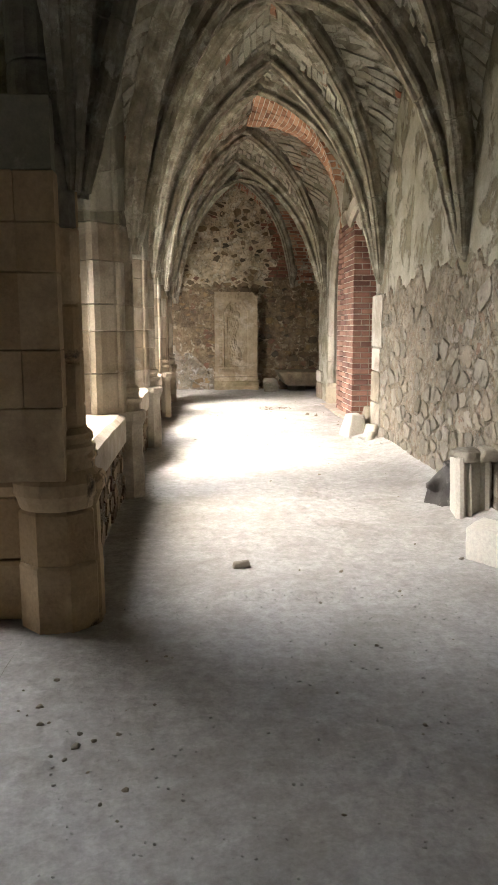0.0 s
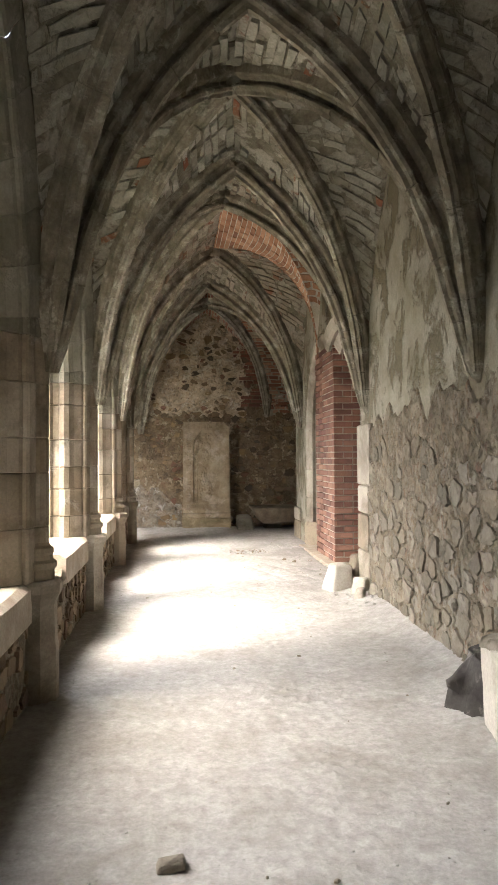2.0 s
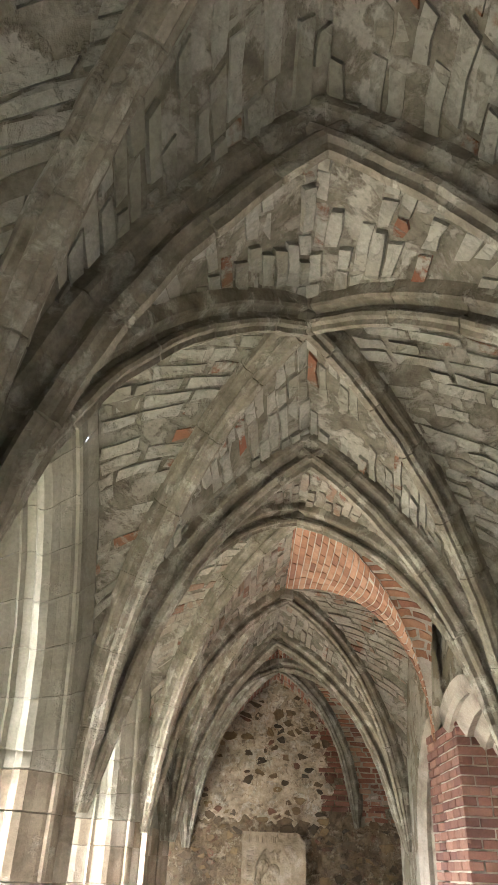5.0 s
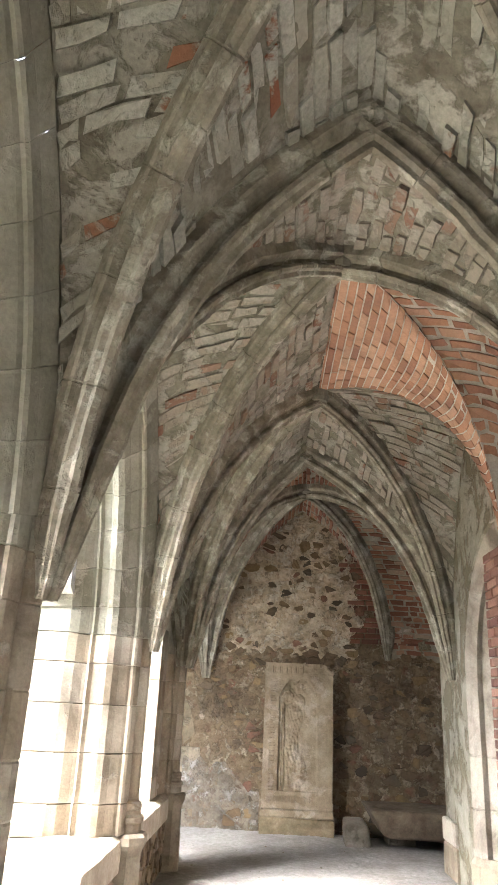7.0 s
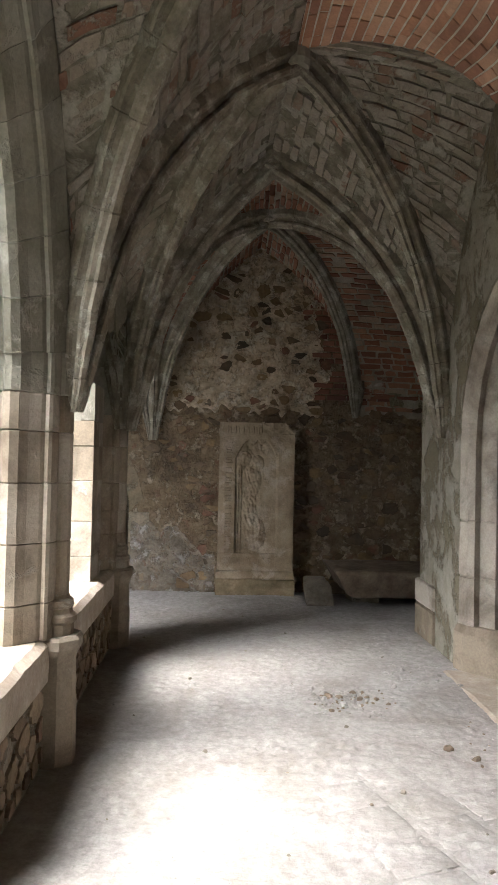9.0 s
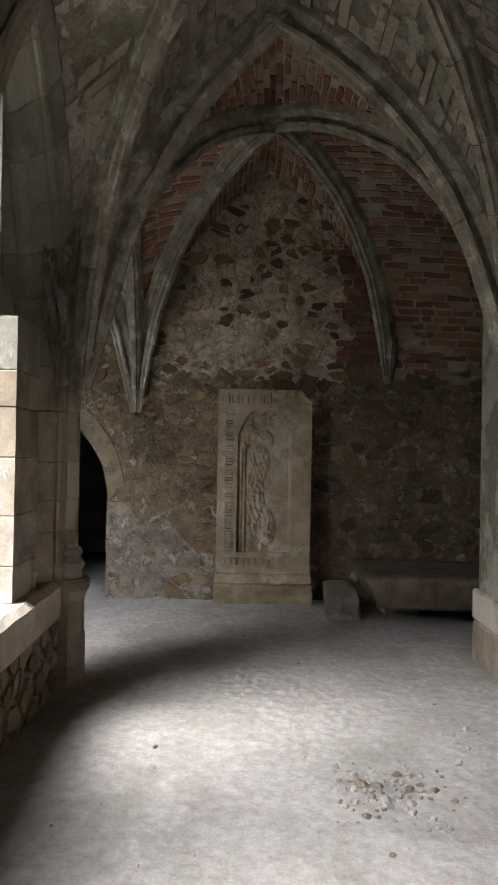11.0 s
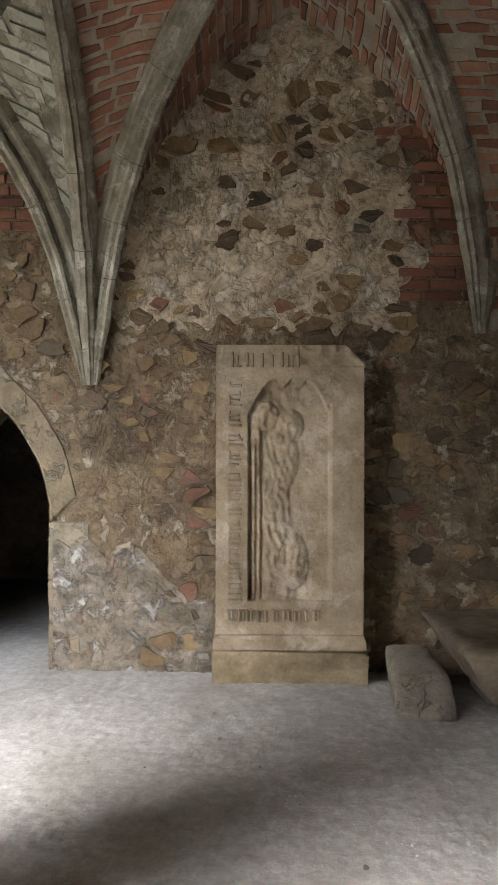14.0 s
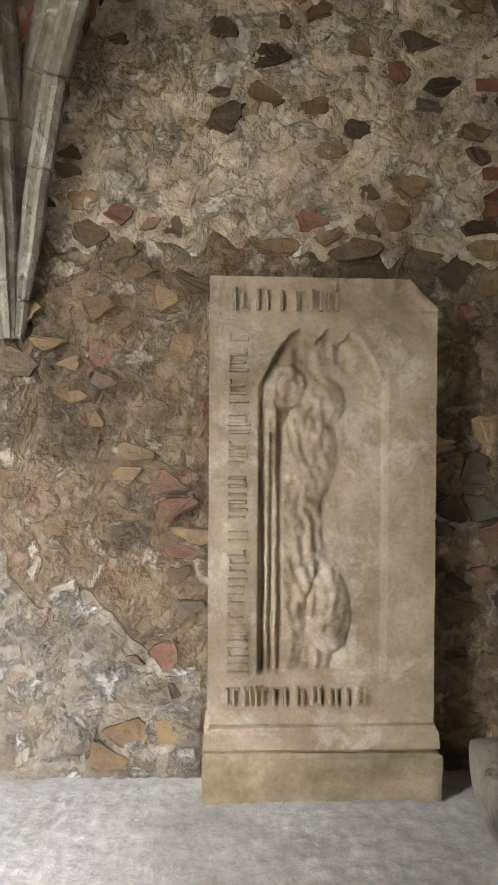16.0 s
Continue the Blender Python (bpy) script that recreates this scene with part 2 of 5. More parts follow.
# Dark grey for the shaft drums that start above 1.6 m.
M_DARKSHAFT = surface("dark_shaft_stone", [(0.0, (0.09, 0.082, 0.066)), (0.5, (0.18, 0.165, 0.135)), (1.0, (0.28, 0.26, 0.21))], stain=(0.06, 0.06, 0.045), grain=50, bump=0.8)
M_TROUGH = surface("brown_trough_stone", [(0.0, (0.13, 0.105, 0.075)), (0.5, (0.2, 0.16, 0.115)), (1.0, (0.28, 0.235, 0.175))], stain=(0.07, 0.05, 0.035), stain_amount=0.8, stain_scale=4.0, grain=45, bump=0.9)
M_PIERBRICK = surface("maroon_pier_brick", [(0.0, (0.17, 0.09, 0.075)), (0.5, (0.27, 0.145, 0.11)), (1.0, (0.37, 0.22, 0.17))], pieces=True, stain=(0.08, 0.055, 0.05), stain_amount=0.6, stain_scale=3.0,
                      grain=50, bump=0.6, depth=0.008)
M_BED = surface("dusty_vault_joint", [(0.0, (0.2, 0.17, 0.13)), (1.0, (0.4, 0.37, 0.3))], grain=60, bump=0.6)
M_VAULTBED = surface("sooty_vault_joint", [(0.0, (0.13, 0.115, 0.085)), (0.5, (0.24, 0.22, 0.17)), (1.0, (0.42, 0.4, 0.33))], stain=(0.08, 0.075, 0.05), stain_amount=0.7, flake=(0.46, 0.44, 0.37), flake_level=0.52, flake_scale=4.5, grain=45, bump=0.9, tone=0.8)
M_BLOCK = surface("pale_loose_stone", [(0.0, (0.4, 0.37, 0.31)), (0.5, (0.5, 0.47, 0.4)), (1.0, (0.6, 0.575, 0.51))], pieces=True,
                  stain=(0.22, 0.2, 0.16), stain_amount=0.5, grain=50, bump=0.6, tone=0.85)
M_SILL = surface("worn_sill_sandstone", [(0.0, (0.36, 0.3, 0.23)), (0.5, (0.44, 0.385, 0.31)), (1.0, (0.54, 0.49, 0.41))], stain=(0.16, 0.12, 0.09), stain_amount=0.5, grain=50, bump=0.7)
M_BASALT = surface("dark_boulder_stone", [(0.0, (0.025, 0.022, 0.02)), (0.6, (0.06, 0.055, 0.05)), (1.0, (0.3, 0.28, 0.25))], stain=(0.03, 0.03, 0.03), grain=40, bump=0.7, rough=0.6)
M_BLUE = surface("blue_grey_jamb_stone", [(0.0, (0.3, 0.31, 0.33)), (1.0, (0.5, 0.51, 0.53))], stain=(0.2, 0.2, 0.2), stain_amount=0.4, flake=(0.6, 0.59, 0.55), flake_level=0.52, grain=50, bump=0.5)
M_GRASS = surface("courtyard_gravel_and_grass", [(0.0, (0.12, 0.12, 0.085)), (1.0, (0.22, 0.215, 0.17))], stain=(0.12, 0.11, 0.06), grain=25, bump=1.0, depth=0.05)
M_ROOF = surface("dark_roof_tile", [(0.0, (0.1, 0.06, 0.045)), (1.0, (0.2, 0.11, 0.08))], grain=20, bump=0.5)


# ---- mesh helpers ----
def mesh_from(name, verts, faces, material, smooth=False):
    me = bpy.data.meshes.new(name)
    me.from_pydata([tuple(v) for v in verts], [], faces)
    if smooth:
        me.polygons.foreach_set("use_smooth", [True] * len(me.polygons))
    me.materials.append(material)
    me.validate()
    me.update()
    return me


def obj(name, verts, faces, material, parent=None, label="", smooth=False):
    ob = new(name, mesh_from(name, verts, faces, material, smooth))
    if parent is not None:
        ob.parent = parent
    return tagged(ob, label) if label else ob


def empty(name, place=(0, 0, 0)):
    ob = new(name)
    ob.location = place
    return ob


def child(ob, parent):
    ob.parent = parent
    ob.matrix_parent_inverse = Matrix.Translation(parent.location).inverted()
    return ob


class Mesh:
    """Collects points and faces."""

    def __init__(self):
        self.v, self.f = [], []

    def add(self, verts, faces):
        k = len(self.v)
        self.v += [tuple(p) for p in verts]
        self.f += [tuple(i + k for i in f) for f in faces]

    def grid(self, rows, closed=False):
        """A skin over rows of equal length."""
        n = len(rows[0])
        faces = []
        for i in range(len(rows) - 1):
            for j in range(n if closed else n - 1):
                a, b = i * n + j, i * n + (j + 1) % n
                faces.append((a, b, b + n, a + n))
        self.add([p for r in rows for p in r], faces)

    def prism(self, rings, caps=True):
        """Closed rings stacked, with caps."""
        n = len(rings[0])
        k = len(self.v)
        self.grid(rings, True)
        if caps:
            self.f.append(tuple(k + i for i in reversed(range(n))))
            self.f.append(tuple(k + (len(rings) - 1) * n + i for i in range(n)))

    def box(self, x0, x1, y0, y1, z0, z1, bevel=0.0, jit=0.0):
        r = lambda: random.uniform(-jit, jit)
        e = bevel

        def ring(i, z):
            q = [(x0 + i, y0 + i), (x1 - i, y0 + i), (x1 - i, y1 - i), (x0 + i, y1 - i)]
            return [(a + r(), b + r(), z + r()) for a, b in q]
        if e:
            self.prism([ring(e, z0), ring(0, z0 + e), ring(0, z1 - e), ring(e, z1)])
        else:
            self.prism([ring(0, z0), ring(0, z1)])

    def link(self, name, material, parent=None, label="", smooth=False):
        return obj(name, self.v, self.f, material, parent, label, smooth)


def wobble(p, amount, scale=3.0):
    d = noise.noise_vector(Vector(p) * scale)
    return (p[0] + d.x * amount, p[1] + d.y * amount, p[2] + d.z * amount)


def clip_poly(poly, a, b, c):
    """The part of poly where a*x + b*y <= c."""
    out = []
    for i, p in enumerate(poly):
        q = poly[(i + 1) % len(poly)]
        dp, dq = a * p[0] + b * p[1] - c, a * q[0] + b * q[1] - c
        if dp <= 0:
            out.append(p)
        if dp * dq < 0:
            t = dp / (dp - dq)
            out.append((p[0] + t * (q[0] - p[0]), p[1] + t * (q[1] - p[1])))
    return out


def cells(x0, x1, y0, y1, w, h, jit=0.42, rng=None):
    """Irregular stone outlines that fill a rectangle, w by h on average."""
    rng = rng or random.Random(5)
    rows = max(1, round((y1 - y0) / h))
    sites = []
    big = [(rng.uniform(x0, x1), rng.uniform(y0, y1)) for _ in range(int((x1 - x0) * (y1 - y0) / (w * h) / 14))] if jit > 0.3 else []
    for r in range(rows):
        n = max(1, round((x1 - x0) / w * rng.uniform(0.75, 1.3)))
        off = rng.random()
        for k in range(n + 1):
            sites.append((x0 + (k + off - 0.5 + rng.uniform(-jit, jit)) * (x1 - x0) / n, y0 + (r + 0.5 + rng.uniform(-jit, jit)) * (y1 - y0) / rows))
    sites = [s for s in sites if all(abs(s[0] - q[0]) > w * 0.95 or abs(s[1] - q[1]) > h * 0.85 for q in big)] + big
    ax = h / w
    out = []
    for i, s in enumerate(sites):
        poly = [(x0, y0), (x1, y0), (x1, y1), (x0, y1)]
        for j, q in enumerate(sites):
            if i == j or abs(q[0] - s[0]) > 3.2 * w or abs(q[1] - s[1]) > 3.2 * h:
                continue
            dx, dy = (q[0] - s[0]) * ax * ax, q[1] - s[1]
            poly = clip_poly(poly, dx, dy, dx * (q[0] + s[0]) / 2 + dy * (q[1] + s[1]) / 2)
            if len(poly) < 3:
                break
        if len(poly) >= 3:
            out.append(poly)
    return out


def stone(poly, gap, height, rng, crown=0.84, tilt=0.08, flat=False):
    """A worn stone over an outline in the plane: points (u, v, w) with w out of the wall, and faces."""
    cx = sum(p[0] for p in poly) / len(poly)
    cy = sum(p[1] for p in poly) / len(poly)
    size = min(max(p[0] for p in poly) - min(p[0] for p in poly), max(p[1] for p in poly) - min(p[1] for p in poly))
    k = max(0.3, 1 - 2 * gap / max(size, 0.02))
    pts = []
    for i, p in enumerate(poly):
        q = poly[(i + 1) % len(poly)]
        if math.hypot(q[0] - p[0], q[1] - p[1]) < 0.015:
            continue
        for t in (0.12, 0.37, 0.63, 0.88) if flat else (0.15, 0.5, 0.85):
            pts.append((p[0] + t * (q[0] - p[0]), p[1] + t * (q[1] - p[1])))
    if len(pts) < 4:
        pts = [(cx + 0.02 * dx, cy + 0.02 * dy) for dx, dy in ((-1, -1), (1, -1), (1, 1), (-1, 1))]
    r = (0.8, 1.1) if flat else (0.84, 1.07)
    pts = [(cx + (p[0] - cx) * k * rng.uniform(*r), cy + (p[1] - cy) * k * rng.uniform(*r)) for p in pts]
    n = len(pts)
    tx, ty = rng.uniform(-tilt, tilt), rng.uniform(-tilt, tilt)
    lift = lambda x, y: tx * (x - cx) + ty * (y - cy)
    verts = [(x, y, -0.03) for x, y in pts]
    lays = 1
    if not flat:
        verts += [(x, y, height * rng.uniform(0.3, 0.8) + lift(x, y)) for x, y in pts]
        lays = 2
    verts += [(cx + (x - cx) * crown * rng.uniform(0.9, 1.06), cy + (y - cy) * crown * rng.uniform(0.9, 1.06), height * rng.uniform(0.8, 1.15) + lift(x, y)) for x, y in pts]
    faces = []
    for lay in range(lays):
        for i in range(n):
            a, b = lay * n + i, lay * n + (i + 1) % n
            faces.append((a, b, b + n, a + n))
    faces.append(tuple(range(lays * n, (lays + 1) * n)))
    return verts, faces, (cx, cy)


def lay_stones(parent, polys, put, material, gap, height, keep=None, near=None, limit=300, seed=1, name="stone", flat=False):
    """Stones on a wall: the ones in the near stretch as pieces, the rest joined."""
    rng = random.Random(seed)
    rest = Mesh()
    count = 0
    for poly in polys:
        hgt = height * rng.uniform(0.5, 1.4)
        verts, faces, c = stone(poly, gap * rng.uniform(0.3, 3.2 if flat else 1.8), hgt, rng, 0.93 if flat else 0.84, 0.03 if flat else 0.06, flat)
        if keep is not None and not keep(c[0], c[1], rng):
            continue
        pts = [put(*v) for v in verts]
        if count < limit and (near is None or near(*c)):
            o = put(c[0], c[1], 0)
            ob = obj(name, [(p[0] - o[0], p[1] - o[1], p[2] - o[2]) for p in pts], faces, material)
            ob.location = o
            ob.parent = parent
            count += 1
        else:
            rest.add(pts, faces)
    if rest.v:
        tagged(rest.link(name + "work", material, parent), "small irregular stones bedded in the wall", kind="stuff")


# ---- plan ----
LX, SPRING = -1.06, 1.82
PY = [-0.9, 3.88, 6.27, 8.69, 11.35, 13.7, 16.3]
RY = [-0.9, 3.7, 6.15, 9.0, 11.25, 13.55, 16.3]
BOSS = [(0.1, 1.4, 4.2), (0.1, 4.97, 4.2), (0.09, 7.42, 4.2), (0.18, 9.92, 4.22), (0.17, 12.12, 4.27), (0.2, 15.0, 4.2)]
APEX = [(0.1, 3.8, 4.13), (0.08, 6.2, 4.13), (0.2, 8.65, 4.13), (0.17, 11.0, 4.16), (0.12, 13.55, 4.2)]


# feet of the two edges of the brick arch
ARCH_FOOT = [(1.44, 11.1, 2.6), (1.45, 11.2, 2.68)]


def right_x(y):
    return 1.42 + 0.03 * (y - 6.0)


def arc(foot, top, n=18):
    """Half of a pointed arch from its foot, where it rises upright, to its top."""
    f, t = Vector(foot), Vector(top)
    flat = Vector((t.x - f.x, t.y - f.y, 0))
    a, h = flat.length, t.z - f.z
    R = (a * a + h * h) / (2 * a)
    end = math.atan2(h, R - a)
    u = flat / a
    return [f + u * (R - R * math.cos(end * i / n)) + Vector((0, 0, R * math.sin(end * i / n))) for i in range(n + 1)]


RIB = [(-0.082, -0.02), (-0.082, 0.03), (-0.072, 0.045), (-0.05, 0.05), (-0.024, 0.066), (-0.02, 0.09), (-0.048, 0.1), (-0.056, 0.118), (-0.048, 0.136), (-0.024, 0.146), (-0.016, 0.17), (0.016, 0.17),
       (0.024, 0.146), (0.048, 0.136), (0.056, 0.118), (0.048, 0.1), (0.02, 0.09), (0.024, 0.066), (0.05, 0.05), (0.072, 0.045), (0.082, 0.03), (0.082, -0.02)]


def rib(name, curve, parent, size=1.0, material=None, label=""):
    """A moulded rib swept along a curve, with fine joints between its stones."""
    m = Mesh()
    pts = [Vector(p) for p in curve]
    dist = 0.0
    rows = []
    step = 0.42 + 0.1 * random.random()
    nextj = step * random.random() + 0.1
    flat = Vector((pts[-1].x - pts[0].x, pts[-1].y - pts[0].y, 0)).normalized()
    side = flat.cross(Vector((0, 0, 1))).normalized()

    def swell(s):
        """The ribs of one foot grow out of each other: thin at the foot, full size higher up."""
        q = min(1.0, s / 0.75)
        return 0.42 + 0.58 * q * (2 - q)

    def section(p, tan, k):
        inward = side.cross(tan).normalized()
        if inward.dot(flat) < 0:
            inward = -inward
        if inward.dot(flat) == 0:
            inward = Vector((0, 0, -1))
        return [wobble(p + side * (a * size * k) + inward * (b * size * k + (0.0 if b > 0 else b)), 0.008, 5.0) for a, b in RIB]
    for i in range(len(pts) - 1):
        a, b = pts[i], pts[i + 1]
        seg = (b - a).length
        tan = (b - a).normalized()
        d = 0.0
        while d < seg:
            if dist + d >= nextj:
                for off, k in ((-0.006, 1.0), (-0.003, 0.93), (0.003, 0.93), (0.006, 1.0)):
                    rows.append(section(a + tan * (d + off), tan, k * swell(dist + d)))
                nextj += step * random.uniform(0.8, 1.2)
            else:
                rows.append(section(a + tan * d, tan, random.uniform(0.985, 1.01) * swell(dist + d)))
            d += 0.075
        dist += seg
    rows.append(section(pts[-1], (pts[-1] - pts[-2]).normalized(), 1.0))
    m.grid(rows)
    return m.link(name, material or M_RIB, parent, label, smooth=False)


def ellipse(foot, top, n=18):
    """A rounder half arch from its foot to its top."""
    f, t = Vector(foot), Vector(top)
    return [Vector((f.x + (t.x - f.x) * (1 - math.cos(math.pi / 2 * i / n)), f.y + (t.y - f.y) * (1 - math.cos(math.pi / 2 * i / n)), f.z + (t.z - f.z) * math.sin(math.pi / 2 * i / n))) for i in range(n + 1)]


def web(mesh, ribs, arch, course=0.095, length=0.25, rng=None, skip=0.2, neat=False, joints=None):
    """One vault cell half between a diagonal rib and a boundary arch, laid in courses of single stones over a mortar bed."""
    rng = rng or random.Random(3)
    N = len(ribs) - 1

    def at(s, u):
        i = min(int(s * N), N - 1)
        t = s * N - i
        a = ribs[i].lerp(ribs[i + 1], t)
        b = arch[i].lerp(arch[i + 1], t)
        p = a.lerp(b, u)
        p.z += 0.22 * u * (1 - u) * s
        return p
    total = sum((arch[i + 1] - arch[i]).length for i in range(N))
    rows = max(6, int(total / course))
    bed = []
    for r in range(rows + 1):
        bed.append([Vector(wobble(at(r / rows, u / 6) + Vector((0, 0, 0.002)), 0.006, 4.0)) for u in range(7)])
    (mesh if joints is None else joints).grid(bed)
    for r in range(1, rows):
        s0, s1 = r / rows, (r + 1) / rows
        w = (at((s0 + s1) / 2, 0) - at((s0 + s1) / 2, 1)).length
        if w < 0.12:
            continue
        u = -rng.random() * length / w
        g = 0.011
        while u < 1:
            du = length * rng.uniform(0.6, 1.5) / w
            a, b = max(0, u + g / w), min(1, u + du - g / w)
            u += du
            if b - a < 0.05 or rng.random() < skip:
                continue
            gs = 0.14 if neat else 0.09
            low = 0.008 + 0.004 * rng.random() if neat else rng.choice((-0.01, -0.004, 0.002, 0.005, 0.009, 0.012, 0.016, 0.022)) + 0.004 * rng.random()
            q = []
            for ss, uu in ((s0 + gs / rows, a), (s0 + gs / rows, (a + b) / 2), (s0 + gs / rows, b), (s1 - gs / rows, b), (s1 - gs / rows, (a + b) / 2), (s1 - gs / rows, a)):
                q.append(at(ss + rng.uniform(-0.14, 0.14) / rows, uu + rng.uniform(-0.012, 0.012) / w))
            c = sum(q, Vector()) / 6
            nrm = (q[2] - q[0]).cross(q[5] - q[0])
            if nrm.length < 1e-6:
                continue
            nrm.normalize()
            if nrm.z > 0:
                nrm = -nrm
            top = [p + (c - p) * 0.06 + nrm * (low + rng.uniform(-0.004, 0.004)) for p in q]
            mesh.add([p - nrm * 0.02 for p in q] + top, [(i, (i + 1) % 6, 6 + (i + 1) % 6, 6 + i) for i in range(6)] + [tuple(range(6, 12))])


def vault_bay(k, corners, boss, arches, ribs=(1, 1, 1, 1), material=None, lost={}, springs={}, reach={}, omit=(), brick=()):
    """A ribbed bay. corners: near left, near right, far right, far left. arches: top of the boundary arch on the near, right, far and left side.
    lost: corners whose rib is gone, with the foot of the brick that took its place; omit: cell halves left to the brick arch; brick: sides laid in new brick."""
    bay, bed, fresh, joint = Mesh(), Mesh(), Mesh(), Mesh()
    c = [Vector(lost[i]) if i in lost else Vector((*p, springs.get(i, SPRING))) for i, p in enumerate(corners)]
    b = Vector(boss)
    curve = lambda i, top: ellipse(c[i], top) if i in lost else arc(c[i], top)
    diags = [curve(i, b) for i in range(4)]
    rng = random.Random(20 + k)
    for i in range(4):
        j = (i + 1) % 4
        top = Vector(arches[i])
        for here in (i, j):
            line = curve(here, top)
            if i in reach:
                line = [Vector((reach[i], p.y, p.z)) for p in line]
            if (i, here) in omit:
                continue
            if i in brick:
                web(fresh, diags[here], line, 0.075, 0.25, rng, 0.0, True, joint)
            else:
                web(bay, diags[here], line, *((0.066, 0.2, rng, 0.03, True, bed) if material is M_WEBRED else (0.082, 0.24, rng, 0.12, False, bed)))
    ceiling = tagged(bay.link("ceiling_" + str(k), material or M_WEB), "rough limewashed masonry vault with flaking patches", "vault", kind="structure")
    if bed.v:
        bed.link("mortar_bed", M_BED if material is M_WEBRED else M_VAULTBED, ceiling, "dusty lime joints between the stones")
    if fresh.v:
        joint.link("brick_joints", M_JOINT, ceiling, "pale lime joints")
        tagged(fresh.link("brick_courses", M_BRICK, ceiling), "level courses of orange-red brick", kind="stuff")
    for i in range(4):
        if ribs[i]:
            rib("diagonal_rib", diags[i], ceiling, 0.95, label="weathered moulded stone rib")
    if any(ribs):
        m = Mesh()
        rr = 0.10
        m.prism([[(b.x + rr * s * math.cos(q * math.pi / 6), b.y + rr * s * math.sin(q * math.pi / 6), b.z + z) for q in range(12)] for z, s in ((0.03, 0.9), (-0.09, 1.0), (-0.125, 0.85), (-0.13, 0.5))])
        m.link("boss", M_ARCH, ceiling, "round pale keystone")
    return ceiling


# ---- ground and floor ----
def floor_height(x, y):
    h = 0.018 * noise.noise(Vector((x * 1.1, y * 1.1, 0))) + 0.008 * noise.noise(Vector((x * 4, y * 4, 2))) + 0.003 * noise.noise(Vector((x * 11, y * 11, 5)))
    clod = noise.noise(Vector((x * 27, y * 27, 8))) - 0.12
    if clod > 0:
        h += 0.026 * clod * (0.4 + max(0.0, noise.noise(Vector((x * 1.7, y * 1.7, 12))) + 0.25))
    h += 0.0045 * noise.noise(Vector((x * 42, y * 42, 3)))
    lip = 4.08 + 0.03 * noise.noise(Vector((x * 5, 0, 4))) + 0.02 * noise.noise(Vector((x * 17, 0, 9)))
    if -0.6 < x < 0.42 and 0 < y - lip < 0.5:
        h += 0.016 * (1 - (y - lip) / 0.5) * min(1.0, (y - lip) / 0.03) * min(1.0, (x + 0.6) / 0.2, (0.42 - x) / 0.2)
    edge = right_x(y) - x
    if edge < 0.45 and y < 9.2:
        h += 0.09 * (1 - max(edge, 0) / 0.45) ** 2
    return h


def build_floor():
    m = Mesh()
    ys = [-1.2 + 0.02 * i for i in range(int(18.6 / 0.02))]
    xs = [-1.3 + 0.02 * i for i in range(int(2.9 / 0.02))] + [1.6 + 0.06 * i for i in range(31)]
    m.grid([[(x, y, floor_height(x, y)) for x in xs] for y in ys])
    for y0, y1 in ((-1.2, 4.1), (13.3, 17.2)):
        gx = [-8.2 + 0.13 * i for i in range(int(6.9 / 0.13))] + [-1.3]
        gy = [y0 + (y1 - y0) * i / 30 for i in range(31)]
        m.grid([[(x, y, floor_height(x, y)) for x in gx] for y in gy])
    ob = m.link("floor", M_EARTH, smooth=True)
    tagged(ob, "pale dusty trodden earth floor with grit", "floor", kind="structure")
    g = Mesh()
    g.add([(-600, -600, -0.12), (600, -600, -0.12), (600, 600, -0.12), (-600, 600, -0.12)], [(0, 1, 2, 3)])
    tagged(g.link("ground", M_GRASS), "pale courtyard ground of gravel and sparse grass", "ground", kind="structure")


build_floor()

# ---- arcade along the courtyard ----
# Half plan of a pier: outward from the walk (x) and half width (d).
PROFILE = [(-1.10, 0.10), (-1.115, 0.16), (-1.13, 0.175), (-1.15, 0.168), (-1.165, 0.19), (-1.215, 0.235), (-1.25, 0.28), (-1.29, 0.30), (-1.325, 0.288), (-1.34, 0.262), (-1.39, 0.262),
           (-1.41, 0.29), (-1.43, 0.265), (-1.45, 0.28), (-1.50, 0.335), (-1.56, 0.37), (-1.80, 0.39)]
SILL = 0.66


def octagon(x, y, r, z, half=False):
    return [(x + r * 1.08 * math.cos(math.pi / 8 + i * math.pi / 4), y + r * 1.08 * math.sin(math.pi / 8 + i * math.pi / 4), z) for i in range(8)]


def shaft_foot(m, x, y):
    m.prism([octagon(x, y, r, z) for z, r in ((-0.05, 0.122), (0.30, 0.120), (0.335, 0.114), (0.53, 0.112), (0.56, 0.122), (0.60, 0.142), (0.645, 0.145), (0.665, 0.13))])


def shaft_base(m, x, y):
    ring = lambda r, z: [(x + r * math.cos(i * math.pi / 7), y + r * math.sin(i * math.pi / 7), z) for i in range(14)]
    m.prism([ring(r, z) for z, r in ((0.66, 0.105), (0.72, 0.105), (0.735, 0.118), (0.76, 0.118), (0.775, 0.098), (0.80, 0.094), (0.815, 0.104), (0.84, 0.1), (0.855, 0.08), (0.87, 0.076))])


